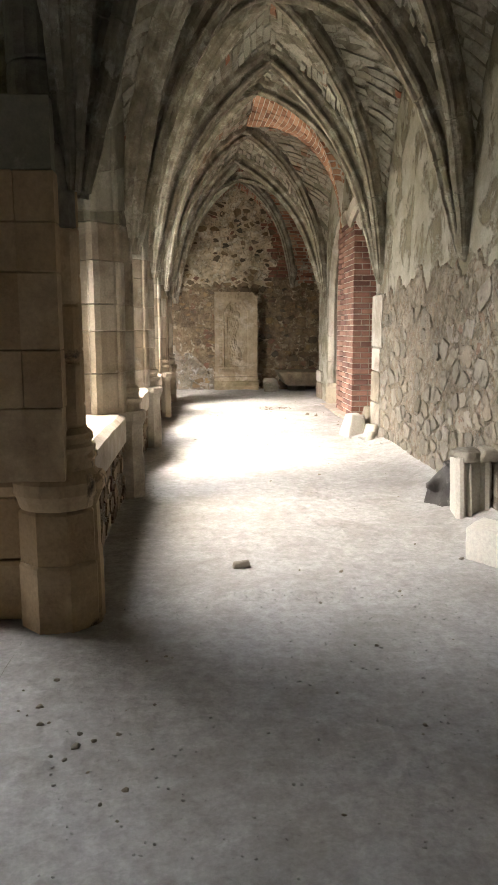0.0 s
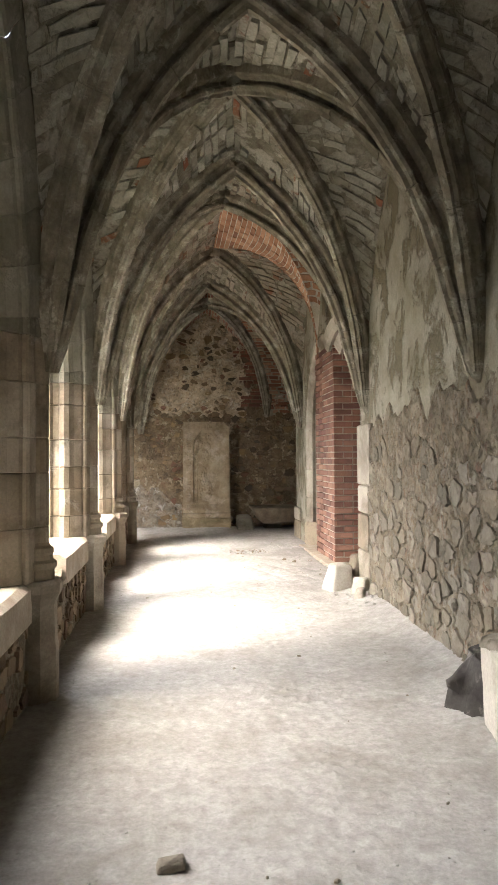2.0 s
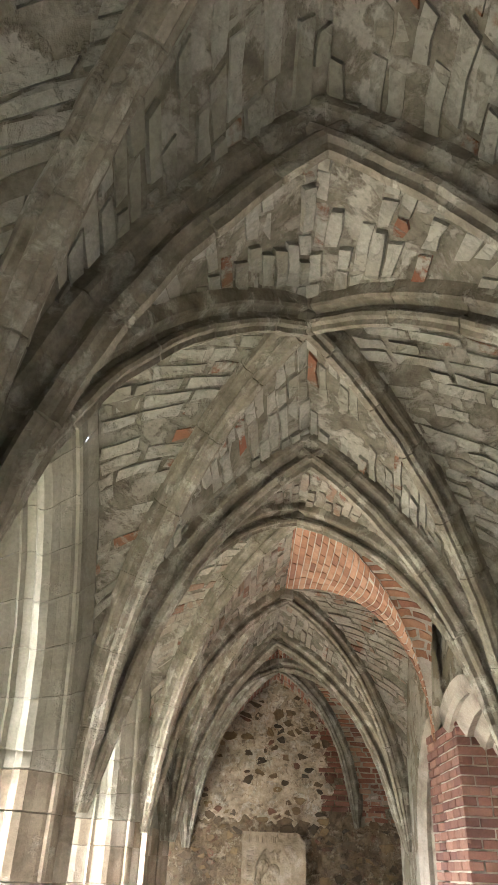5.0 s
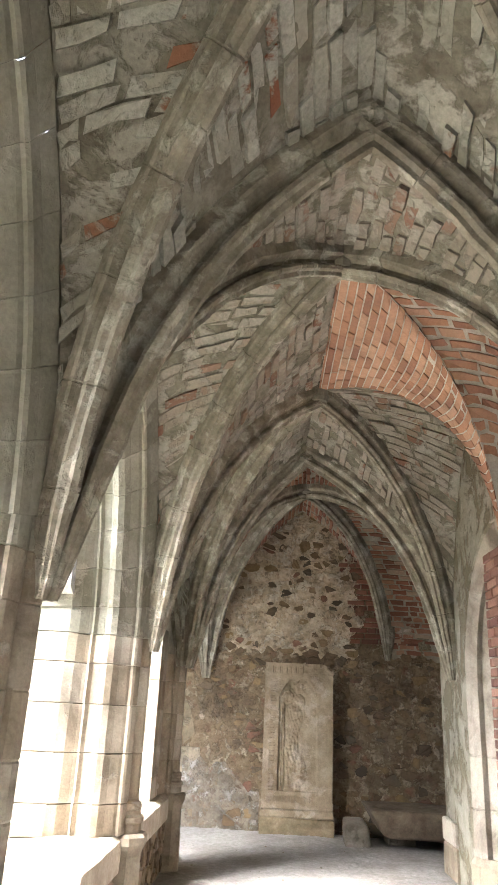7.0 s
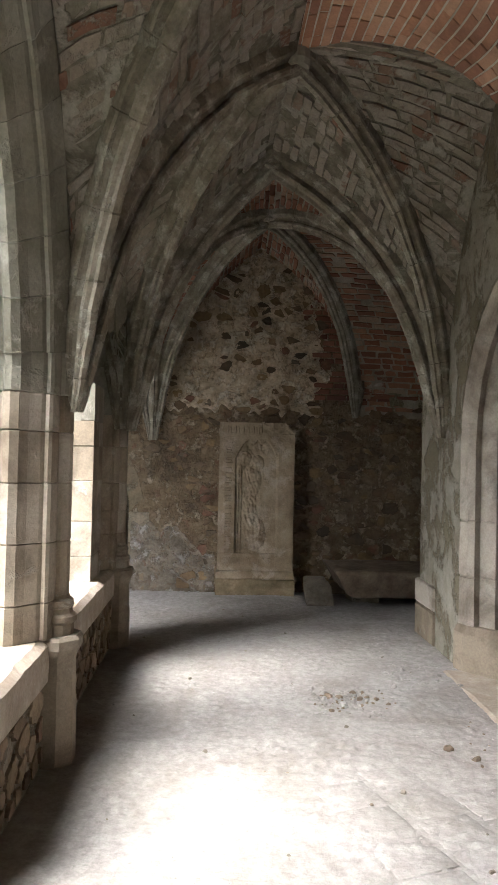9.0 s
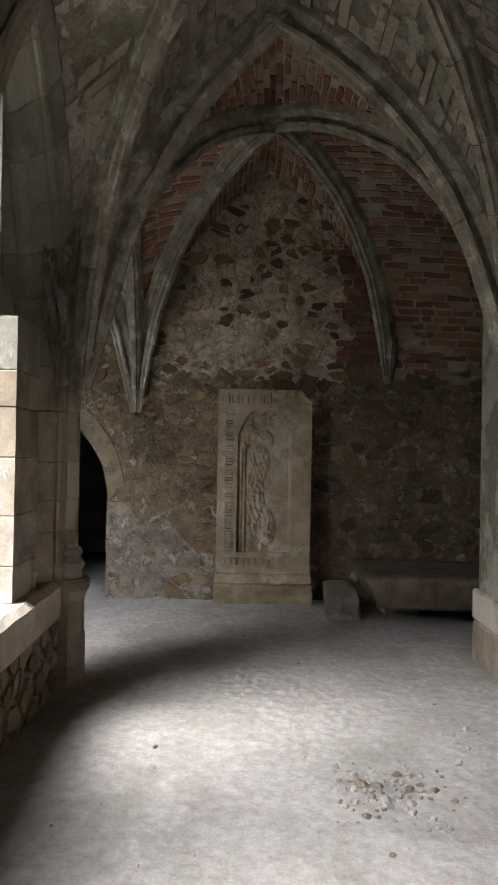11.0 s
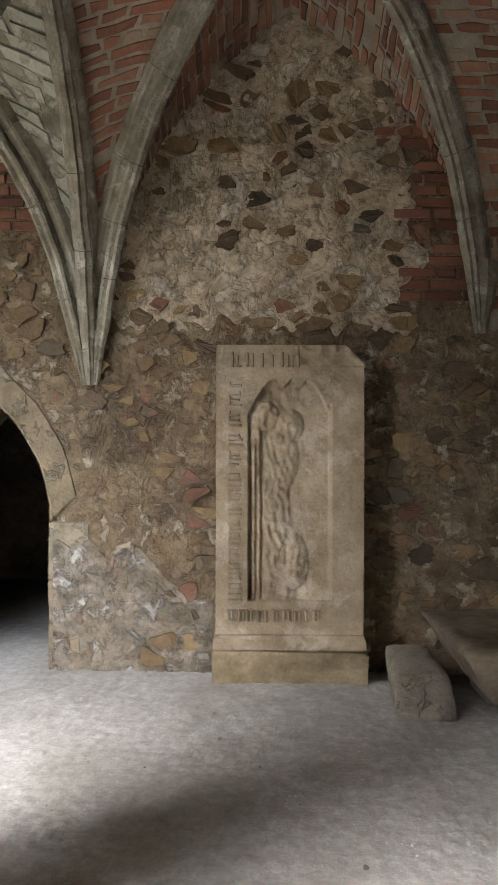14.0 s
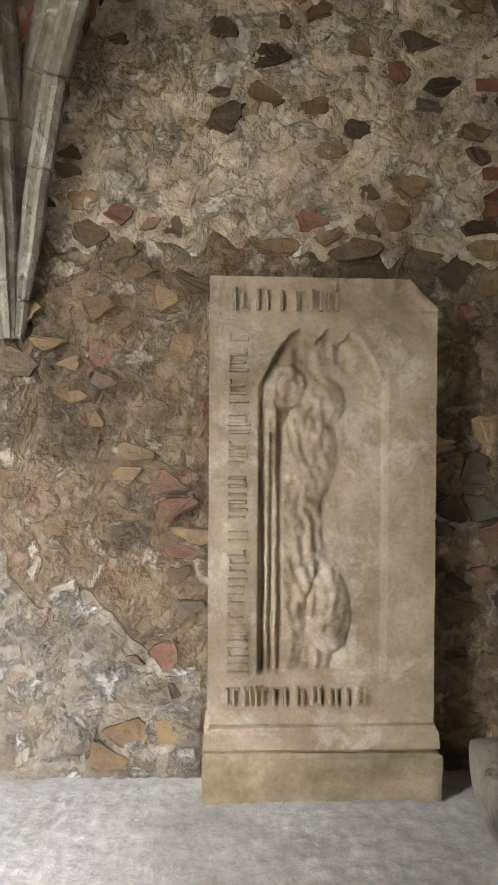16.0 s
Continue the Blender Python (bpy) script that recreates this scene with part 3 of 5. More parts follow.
def pier(y, m4, rng, left=True, right=True, solid=0.0, lower=None):
    """A pier of single ashlar blocks. left, right: which side has a window; m4: where the whole arcade side stands."""
    th = empty("pier")
    half = [(x, d) for x, d in PROFILE]

    def plan(cut0, cut1):
        pts = [(x, d) for x, d in half if cut1 - 1e-6 <= x <= cut0 + 1e-6]
        up = [(x, y + (d if right else solid)) for x, d in pts]
        dn = [(x, y - (d if left else solid)) for x, d in pts]
        return up + dn[::-1]
    z = SILL
    while z < SPRING + 0.3:
        h = rng.choice((0.19, 0.23, 0.26, 0.3))
        if z + h > SPRING + 0.25:
            h = SPRING + 0.32 - z
        mat = (lower or M_SAND) if z + h < 2.1 else M_ARCH
        cut = rng.choice((-1.25, -1.41))
        for cuts in ((-1.10, cut), (cut, -1.80)):
            ring = plan(*cuts)
            cx = sum(p[0] for p in ring) / len(ring)
            b = 0.006
            k = lambda p, s: (cx + (p[0] - cx) * s, y + (p[1] - y) * s)
            shift = rng.uniform(-0.004, 0.004)
            rows = [[(*k(p, s), zz) for p in ring] for zz, s in ((z + 0.001, 0.97), (z + b, 1.0), (z + h - b, 1.0), (z + h - 0.001, 0.97))]
            rows = [[tuple(m4 @ Vector((q[0] + shift, q[1], q[2]))) for q in r] for r in rows]
            m = Mesh()
            m.prism(rows)
            m.link("ashlar_block", mat, th)
        m = Mesh()
        r0 = 0.074
        ring = lambda r, zz: [tuple(m4 @ Vector((-1.115 + r * math.cos(i * math.pi / 6), y + r * math.sin(i * math.pi / 6), zz))) for i in range(12)]
        m.prism([ring(r0 * 0.93, max(z, 0.86)), ring(r0, max(z, 0.86) + 0.008), ring(r0, z + h - 0.008), ring(r0 * 0.93, z + h)])
        m.link("shaft_drum", mat, th)
        z += h
    m = Mesh()
    shaft_foot(m, -1.115, y)
    m.v = [tuple(m4 @ Vector(v)) for v in m.v]
    m.link("plinth", lower or M_SAND, th)
    m = Mesh()
    shaft_base(m, -1.115, y)
    m.v = [tuple(m4 @ Vector(v)) for v in m.v]
    m.link("shaft_base", lower or M_SAND, th)
    tagged(th, "tan sandstone arcade pier with a slender shaft and moulded foot", "pier", "arcade piers", "structure")
    return th


def window_arch(y0, y1, m4, apex=4.15):
    """The pointed head of a window: voussoirs that carry the jamb's moulding round, and the masonry above."""
    th = empty("window_arch")
    mid, h = (y0 + y1) / 2, (y1 - y0) / 2
    rise = apex - SPRING
    R = (h * h + rise * rise) / (2 * h)
    prof = [(LX, 0.02)] + PROFILE

    def ring(side, q):
        """Points of the section a share q of the way from the foot to the top."""
        out = []
        for x, d in prof:
            r = R - d
            end = math.acos((R - h) / r)
            a = end * q
            yy = (R - h) - r * math.cos(a)
            zz = SPRING + r * math.sin(a)
            out.append(Vector((x, mid + side * yy * 1.0, zz)))
        return out
    for side in (-1, 1):
        n = 9
        for k in range(n):
            q0, q1 = k / n, (k + 1) / n
            if q1 < 0.12:
                continue
            rows = []
            for q, push in ((q0 + 0.0005, 0.005), (q0 + 0.004, 0.0), ((q0 + q1) / 2, 0.0), (q1 - 0.004, 0.0), (q1 - 0.0005, 0.005)):
                pts = ring(side, q)
                rows.append([wobble(tuple(m4 @ (p + Vector((0, side * push, push * 0.5)))), 0.006, 6) for p in pts])
            m = Mesh()
            m.grid(rows)
            m.link("voussoir", M_ARCH, th)
    up = Mesh()
    for side in (-1, 1):
        edge = [ring(side, i / 14)[-1] for i in range(15)]
        edge = [Vector((edge[0].x, mid - side * h, edge[0].z))] + edge
        up.grid([[tuple(m4 @ p) for p in edge], [tuple(m4 @ Vector((p.x, p.y, 5.0))) for p in edge]])
        edge = [Vector((LX - 0.04, p.y, p.z + 0.03)) for p in (ring(side, i / 14)[0] for i in range(15))]
        up.grid([[tuple(m4 @ p) for p in edge], [tuple(m4 @ Vector((p.x, p.y, 5.0))) for p in edge]])
    up.link("spandrel", M_ARCH, th)
    return tagged(th, "pointed window arch of weathered grey stone", "window arch", "window arches", "structure")


def bench(y0, y1, m4, sill0, seed, low=0.42):
    """The low wall under a window with its sill slab, which is broken off before sill0."""
    rng = random.Random(seed)
    th = empty("bench_wall")
    m = Mesh()
    ys = [y0 + (y1 - y0) * i / 24 for i in range(25)]
    tops = [0.585 if y > sill0 else low + 0.12 * noise.noise(Vector((y * 5, seed, 0))) for y in ys]
    rows = []
    for y, t in zip(ys, tops):
        rows.append([tuple(m4 @ Vector(p)) for p in ((-1.14, y, -0.1), (-1.145, y, t * 0.5), (-1.14, y, t), (-1.45, y, t + (0.0 if y > sill0 else rng.uniform(-0.04, 0.06))), (-1.78, y, t), (-1.78, y, -0.2))])
    m.grid(rows)
    m.link("core", M_MORTAR, th)
    m = Mesh()
    s0 = max(y0 + 0.12, sill0)
    n = 14
    rows = []
    for i in range(n + 1):
        y = s0 + (y1 - 0.1 - s0) * i / n
        j = rng.uniform(-0.02, 0.012)
        chip = 0.05 if i == 0 and sill0 > y0 else 0.0
        rows.append([tuple(m4 @ Vector(p)) for p in ((-1.15, y, 0.44), (-1.112, y, 0.445 + chip), (-1.108 + j * 0.4, y, 0.63), (-1.15 + j, y, SILL), (-1.5, y, SILL + 0.01), (-1.84, y, SILL - 0.02), (-1.84, y, 0.44))])
    m.prism(rows)
    m.link("sill_slab", M_SILL, th, "pale worn sill slab")
    polys = cells(y0 + 0.1, y1 - 0.1, 0.02, 0.56, 0.17, 0.12, rng=rng)
    put = lambda u, v, w: tuple(m4 @ Vector((-1.14 + w, u, v)))
    lay_stones(th, polys, put, M_BENCHSTONE, 0.006, 0.013, keep=lambda u, v, r: (v < 0.43 if u > sill0 else v < low - 0.03) and r.random() < 0.85, seed=seed, flat=True)
    if sill0 > y0 + 0.2:
        polys = cells(y0 + 0.3, sill0 + 0.05, -1.75, -1.16, 0.2, 0.17, rng=rng)
        put2 = lambda u, v, w: tuple(m4 @ Vector((v, u, low - 0.03 + w)))
        lay_stones(th, polys, put2, M_BLOCK, 0.012, 0.09, seed=seed + 3)
    return tagged(th, "low rubble bench wall under the window", "low wall", "bench walls", "structure")


def tracery_stub(y, z, m4):
    m = Mesh()
    m.prism([[tuple(m4 @ Vector((x, y - d, z + dz + 0.3 * (0.14 - d) * 0))) for x, d in ((-1.55, -0.1), (-1.55, 0.04 * k), (-1.72, 0.05 * k), (-1.72, -0.1))] for dz, k in ((0.0, 0.2), (0.05, 2.2), (0.5, 1.8), (0.95, 1.0), (1.3, 0.0))])
    tagged(m.link("tracery_stub", M_BLUE), "broken stump of blue-grey window tracery on the jamb", "tracery", "tracery stumps", "structure")


ID = Matrix.Identity(4)
for i, y in enumerate(PY[1:6]):
    pier(y, ID, random.Random(40 + i), left=i > 0, right=i < 4, solid=0.2, lower=None if i else M_TANPIER)
for i in range(1, 5):
    window_arch(PY[i], PY[i + 1], ID)
bench(PY[1], PY[2], ID, PY[1], 61)
bench(PY[2], PY[3], ID, 7.35, 62)
bench(PY[3], PY[4], ID, 10.15, 63, 0.40)
bench(PY[4], PY[5], ID, PY[4], 64)
for y in (PY[2], PY[3], PY[4], PY[5]):
    tracery_stub(y - 0.42, 2.15, ID)

NORTH = Matrix.Translation((-1.3, 14.0, 0)) @ Matrix.Rotation(math.pi / 2, 4, "Z") @ Matrix.Diagonal((0.6, 1, 1, 1))
SOUTH = Matrix.Translation((-1.2, 3.4, 0)) @ Matrix.Rotation(-math.pi / 2, 4, "Z") @ Matrix.Diagonal((0.6, 1, 1, 1))
SPAN = 3.6
pier(0.0, NORTH, random.Random(69), left=False, right=False, solid=0.1)
for k in range(2):
    pier(SPAN * (k + 1), NORTH, random.Random(70 + k))
    window_arch(SPAN * k, SPAN * (k + 1), NORTH)
    if k:
        bench(SPAN * k, SPAN * (k + 1), NORTH, SPAN * k, 80 + k)
    pier(-SPAN * (k + 1), SOUTH, random.Random(75 + k))
    window_arch(-SPAN * (k + 1), -SPAN * k, SOUTH)
    if k:
        bench(-SPAN * (k + 1), -SPAN * k, SOUTH, -SPAN * (k + 1), 90 + k)


def corner_pier(x0, x1, y0, y1, seed, face, shaft=None):
    """The solid angle between two arcades: ashlar below, plaster above."""
    rng = random.Random(seed)
    th = empty("corner_pier")
    z = SILL + 0.04
    for h in (0.21, 0.26, 0.2, 0.24, 0.25):
        cut = x0 + (x1 - x0) * rng.uniform(0.3, 0.7)
        for a, b in ((x0, cut), (cut, x1)):
            m = Mesh()
            m.box(a + 0.002, b - 0.002, y0 + rng.uniform(0, 0.006), y1, z + 0.003, z + h - 0.003, 0.008, 0.002)
            m.link("ashlar_block", M_TANPIER, th)
        z += h
    m = Mesh()
    m.box(x0, x1, y0 - 0.008, y1, z, 4.6, 0.006)
    m.link("plastered_top", M_PLASTER, th, "dark weathered plaster")
    m = Mesh()
    s = 1 if face > 0 else -1
    f = y0 if s < 0 else y1
    rows = []
    for i in range(9):
        x = x0 + (x1 - x0) * i / 8
        rows.append([(x, f - s * 0.2, 0.56), (x, f + s * 0.03, 0.57), (x, f + s * 0.075, 0.62), (x, f + s * 0.075, 0.66), (x, f + s * 0.03, 0.7), (x, f - s * 0.2, 0.71)])
    m.prism(rows)
    m.link("string_moulding", M_TANPIER, th)
    for (a, b, z0, z1) in ((x0, x0 + 0.3, 0.0, 0.27), (x0 + 0.3, x1, 0.0, 0.36), (x0, x0 + 0.34, 0.27, 0.565), (x0 + 0.34, x1, 0.36, 0.565)):
        m = Mesh()
        m.box(a + 0.003, b - 0.003, y0 + rng.uniform(0.0, 0.02), y1, z0 + 0.002, z1 - 0.003, 0.012, 0.004)
        m.link("plinth_block", M_TANPIER, th)
    if shaft:
        sx, sy, r = shaft
        ring = lambda k, z, n=12: [(sx + k * math.cos((i + 0.5) * 2 * math.pi / n), sy + k * math.sin((i + 0.5) * 2 * math.pi / n), z) for i in range(n)]
        for a, b, k in ((-0.05, 0.29, 1.42), (0.294, 0.52, 1.36)):
            m = Mesh()
            m.prism([ring(r * k, a, 8), ring(r * k, b - 0.012, 8), ring(r * k * 0.96, b, 8)])
            m.link("plinth_block", M_TANPIER, th)
        m = Mesh()
        m.prism([ring(r * k, z, 16) for z, k in ((0.524, 1.3), (0.56, 1.38), (0.59, 1.52), (0.64, 1.54), (0.665, 1.42), (0.69, 1.28), (0.75, 1.27), (0.765, 1.33), (0.785, 1.33), (0.8, 1.18), (0.825, 1.16), (0.84, 1.2), (0.86, 1.04))])
        m.link("shaft_base", M_TANPIER, th)
        z = 0.862
        for h in (0.27, 0.24, 0.3, 0.32, 0.3, 0.34):
            m = Mesh()
            m.prism([ring(r * k, q, 16) for q, k in ((z + 0.002, 0.95), (z + 0.012, 1.0), (z + h - 0.012, 1.0), (z + h - 0.002, 0.95))])
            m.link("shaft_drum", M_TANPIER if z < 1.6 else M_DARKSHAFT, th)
            z += h
    return tagged(th, "solid sandstone corner pier, plastered above", "pier", kind="structure")


corner_pier(-1.6, -1.22, 3.86, 4.15, 7, -1, (-1.17, 3.87, 0.125))


# ---- walls ----
def wall_box(name, x0, x1, y0, y1, z0, z1, material, label):
    m = Mesh()
    m.box(x0, x1, y0, y1, z0, z1)
    return tagged(m.link(name, material), label, "wall", kind="structure")


def pointed(u0, u1, zs, za, n=10):
    """Points of a pointed opening's head from one foot over the top to the other."""
    mid, h, rise = (u0 + u1) / 2, (u1 - u0) / 2, za - zs
    R = (h * h + rise * rise) / (2 * h)
    end = math.acos((R - h) / R)
    left = [(u0 + R - R * math.cos(end * i / n), zs + R * math.sin(end * i / n)) for i in range(n + 1)]
    return left + [(2 * mid - u, z) for u, z in reversed(left[:-1])]


def holed_wall(name, u0, u1, z1, opening, put, depth, material, label, jamb=None):
    """A wall over u and z with one pointed opening (u0, u1, foot of the arch, top) that goes through it."""
    a, b, zs, za = opening
    head = pointed(a, b, zs, za)
    line = [(a, -0.1)] + head + [(b, -0.1)]
    m = Mesh()
    for w in (0.0, depth):
        P = lambda u, z: put(u, z, w)
        n = 12
        for s, e in ((u0, a), (b, u1)):
            m.grid([[P(s + (e - s) * i / n, -0.1 + (z1 + 0.1) * k / n) for i in range(n + 1)] for k in range(n + 1)])
        m.grid([[P(u, z) for u, z in head], [P(u, z1) for u, z in head]])
    m.grid([[put(u, z, 0) for u, z in line], [put(u, z, depth) for u, z in line]])
    m.grid([[put(u0, z1, w) for w in (0, depth)], [put(u1, z1, w) for w in (0, depth)]])
    return tagged(m.link(name, material), label, "wall", kind="structure")


END_Y = 16.3
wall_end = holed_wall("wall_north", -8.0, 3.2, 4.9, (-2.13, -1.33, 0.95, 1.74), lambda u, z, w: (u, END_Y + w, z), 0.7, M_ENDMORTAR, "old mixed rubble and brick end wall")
put_end = lambda u, v, w: (u, END_Y - w, v)

# the wall on the side away from the courtyard, with a blocked portal
PORTAL = (9.3, 13.1, 1.75, 2.85)
wall_side = holed_wall("wall_east", -0.9, 14.3, 4.9, PORTAL, lambda u, z, w: (right_x(u) + w, u, z), 0.75, M_PLASTER, "patchy old lime plaster wall over rubble")
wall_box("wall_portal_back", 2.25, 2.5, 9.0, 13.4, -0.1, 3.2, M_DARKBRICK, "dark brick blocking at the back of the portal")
wall_box("wall_south", -8.0, 2.2, -1.5, -0.9, -0.1, 4.9, M_PLASTER, "plain old plaster wall")
wall_box("wall_west_1", -8.6, -7.9, -1.5, 3.6, -0.1, 4.9, M_PLASTER, "plain old plaster wall")
wall_box("wall_west_2", -8.6, -7.9, 13.7, 17.0, -0.1, 4.9, M_PLASTER, "plain old plaster wall")
# Added across the courtyard, out of view, to cut off the low western sky.
wall_box("wall_west_3", -10.4, -9.8, 3.6, 13.7, -0.2, 4.0, M_PLASTER, "unseen plain wall added across the courtyard to cut off low sky")
wall_box("wall_recess", 3.2, 3.7, 13.5, 17.0, -0.1, 4.9, M_MORTAR, "dark rubble wall of the recess")
wall_box("wall_recess_side", 2.35, 3.2, 13.6, 14.3, -0.1, 4.9, M_MORTAR, "dark rubble wall of the recess")
# the unlit room behind the small door
wall_box("wall_chamber_1", -3.4, -0.4, 19.4, 19.8, -0.1, 2.8, M_MORTAR, "dark chamber wall")
wall_box("wall_chamber_2", -3.8, -3.4, 17.0, 19.8, -0.1, 2.8, M_MORTAR, "dark chamber wall")
wall_box("wall_chamber_3", -0.4, 0.0, 17.0, 19.8, -0.1, 2.8, M_MORTAR, "dark chamber wall")
wall_box("ceiling_chamber", -3.8, 0.0, 16.95, 19.8, 2.6, 2.8, M_MORTAR, "dark chamber ceiling")
wall_box("floor_chamber", -3.8, 0.0, 16.6, 19.8, -0.12, -0.01, M_EARTH, "dark chamber earth floor")

# roof over the walks, open over the courtyard
for k, (x0, x1, y0, y1) in enumerate(((-1.7, 3.7, -1.5, 17.0), (-8.6, -1.7, -1.5, 4.5), (-8.6, -1.7, 12.9, 17.0))):
    wall_box("roof_" + str(k + 1), x0, x1, y0, y1, 4.9, 5.05, M_ROOF, "flat dark roof over the walk")

# ---- vaults ----
for k in range(6):
    y0, y1, r0, r1 = PY[k], PY[k + 1], RY[k], RY[k + 1]
    rx0, rx1 = right_x(r0), right_x(r1)
    cor = [(LX, y0), (rx0, r0), (rx1, r1), (LX, y1)]
    if k == 5:
        cor[2] = (1.42, END_Y)
    ym, rm = (y0 + y1) / 2, (r0 + r1) / 2
    near = APEX[k - 1] if k else (0.1, y0, 4.15)
    far = APEX[k] if k < 5 else (0.2, END_Y, 4.2)
    ribs = (1, 1, 0, 1) if k == 3 else (1, 0, 1, 1) if k == 4 else (1, 1, 1, 1)
    ceil = vault_bay(k + 1, cor, BOSS[k], [near, ((rx0 + rx1) / 2, rm, 4.15), far, (LX, ym, 4.15)], ribs, M_WEBRED if k == 5 else M_WEBPINK if k in (3, 4) else M_WEB, {3: {2: ARCH_FOOT[0]}, 4: {1: ARCH_FOOT[1]}}.get(k, {}), {2: 2.15} if k == 5 else {}, {1: 3.25} if k == 5 else {},
                     {3: ((2, 2),), 4: ((0, 1),)}.get(k, ()), (1,) if k == 3 else ())
    if k in (0, 1, 2, 4):
        for c in ((LX, y1), (rx1, r1)):
            rib("transverse_rib", arc((*c, SPRING), far), ceil, 1.1, label="weathered moulded stone rib")
    if k == 5:
        for c in ((LX, y0), (LX, y1)):
            rib("transverse_rib", arc((*c, SPRING), (LX, ym, 4.15)), ceil, 1.0, label="weathered moulded stone rib")
    if k == 0:
        for c in ((LX, y0), (LX, y1)):
            rib("transverse_rib", arc((*c, SPRING), (LX, ym, 4.15)), ceil, 1.0)
for j, (x0, x1) in enumerate(((-4.55, LX), (-8.0, -4.55))):
    xm = (x0 + x1) / 2
    for k, (y0, y1) in enumerate(((-0.9, 4.05), (13.35, END_Y))):
        ym = (y0 + y1) / 2
        cor = [(x0, y0), (x1, y0), (x1, y1), (x0, y1)]
        ceil = vault_bay(7 + 2 * j + k, cor, (xm, ym, 4.2), [(xm, y0, 4.15), (x1, ym, 4.15), (xm, y1, 4.15), (x0, ym, 4.15)], (1, 1, 1, 1) if k or not j else (0, 0, 0, 0))

def corbel(x, y, nx, ny, tip, top=SPRING + 0.45, w=0.15):
    """A tapered pendant below the ribs on a wall; (nx, ny) points out of the wall."""
    m = Mesh()
    sx, sy = -ny, nx
    rows = []
    for z, a, b in ((tip, 0.012, 0.02), (tip + 0.03, 0.035, 0.05), (tip + 0.1, 0.06, 0.085), (tip + 0.12, 0.068, 0.095), (top - 0.1, w * 0.72, 0.13), (top, w * 0.7, 0.12)):
        rows.append([(x + sx * q * a + nx * o * b, y + sy * q * a + ny * o * b, z) for q, o in ((-1, -0.4), (-1, 0.3), (-0.55, 0.8), (0, 1.0), (0.55, 0.8), (1, 0.3), (1, -0.4))])
    m.prism(rows)
    return tagged(m.link("corbel", M_RIB), "tapered dark stone corbel under the vault ribs", "corbel", "wall corbels", "structure")


for y in (RY[1], RY[2], RY[3], RY[5]):
    corbel(right_x(y), y, -1, 0, 1.76 if y < 13 else 1.82)
corbel(LX, END_Y, 0, -1, 1.84, 2.4, 0.17)
corbel(1.42, END_Y, 0, -1, 2.2, 2.6, 0.13)

# ---- brick pier and brick arch in the portal ----
def brick_piece(parent, put, u, v, w, h, t, rng, material, gap=0.0075, name="brick"):
    """One brick; put(u, v, out) places it on its face."""
    j = lambda: rng.uniform(-0.003, 0.003)
    e = 0.004
    o = rng.uniform(0.0, 0.007)
    base = [(u + gap + j(), v + gap + j()), (u + w - gap + j(), v + gap + j()), (u + w - gap + j(), v + h - gap + j()), (u + gap + j(), v + h - gap + j())]
    top = [(u + gap + e, v + gap + e), (u + w - gap - e, v + gap + e), (u + w - gap - e, v + h - gap - e), (u + gap + e, v + h - gap - e)]
    pts = [put(a, b, -t) for a, b in base] + [put(a, b, o - e) for a, b in base] + [put(a, b, o + rng.uniform(-0.002, 0.002)) for a, b in top]
    fac = [(i, (i + 1) % 4, 4 + (i + 1) % 4, 4 + i) for i in range(4)] + [(4 + i, 4 + (i + 1) % 4, 8 + (i + 1) % 4, 8 + i) for i in range(4)] + [(8, 9, 10, 11)]
    if parent is None:
        return pts, fac
    c = Vector(pts[0])
    ob = obj(name, [Vector(p) - c for p in pts], fac, material, parent)
    ob.location = c
    return ob


def brick_pier():
    rng = random.Random(11)
    x0, y0, y1, top = 1.62, 11.08, 11.85, 2.8
    th = empty("brick_pier")
    m = Mesh()
    m.box(x0 + 0.02, 2.26, y0 + 0.02, y1, -0.1, top)
    m.link("core", M_JOINT, th)
    front = lambda u, v, w: (x0 + u, y0 + 0.01 - w, v)
    side = lambda u, v, w: (x0 + 0.01 - w, y0 + u, v)
    z, k = 0.0, 0
    while z < top - 0.07:
        h = 0.078
        u = 0.0
        first = True
        while u < 0.62:
            w = (0.13 if k % 2 else 0.25) if first else (0.25 if rng.random() < 0.6 else 0.12)
            first = False
            brick_piece(th, front, u, z, min(w, 0.64 - u), h, 0.03, rng, M_PIERBRICK)
            u += w
        u = 0.0
        first = True
        while u < 1.15:
            w = (0.25 if k % 2 else 0.13) if first else 0.25
            first = False
            brick_piece(th, side, u, z, min(w, 1.2 - u), h, 0.03, rng, M_PIERBRICK)
            u += w
        z += h
        k += 1
    tagged(th, "red brick pier blocking half of the portal", "brick pier", kind="structure")


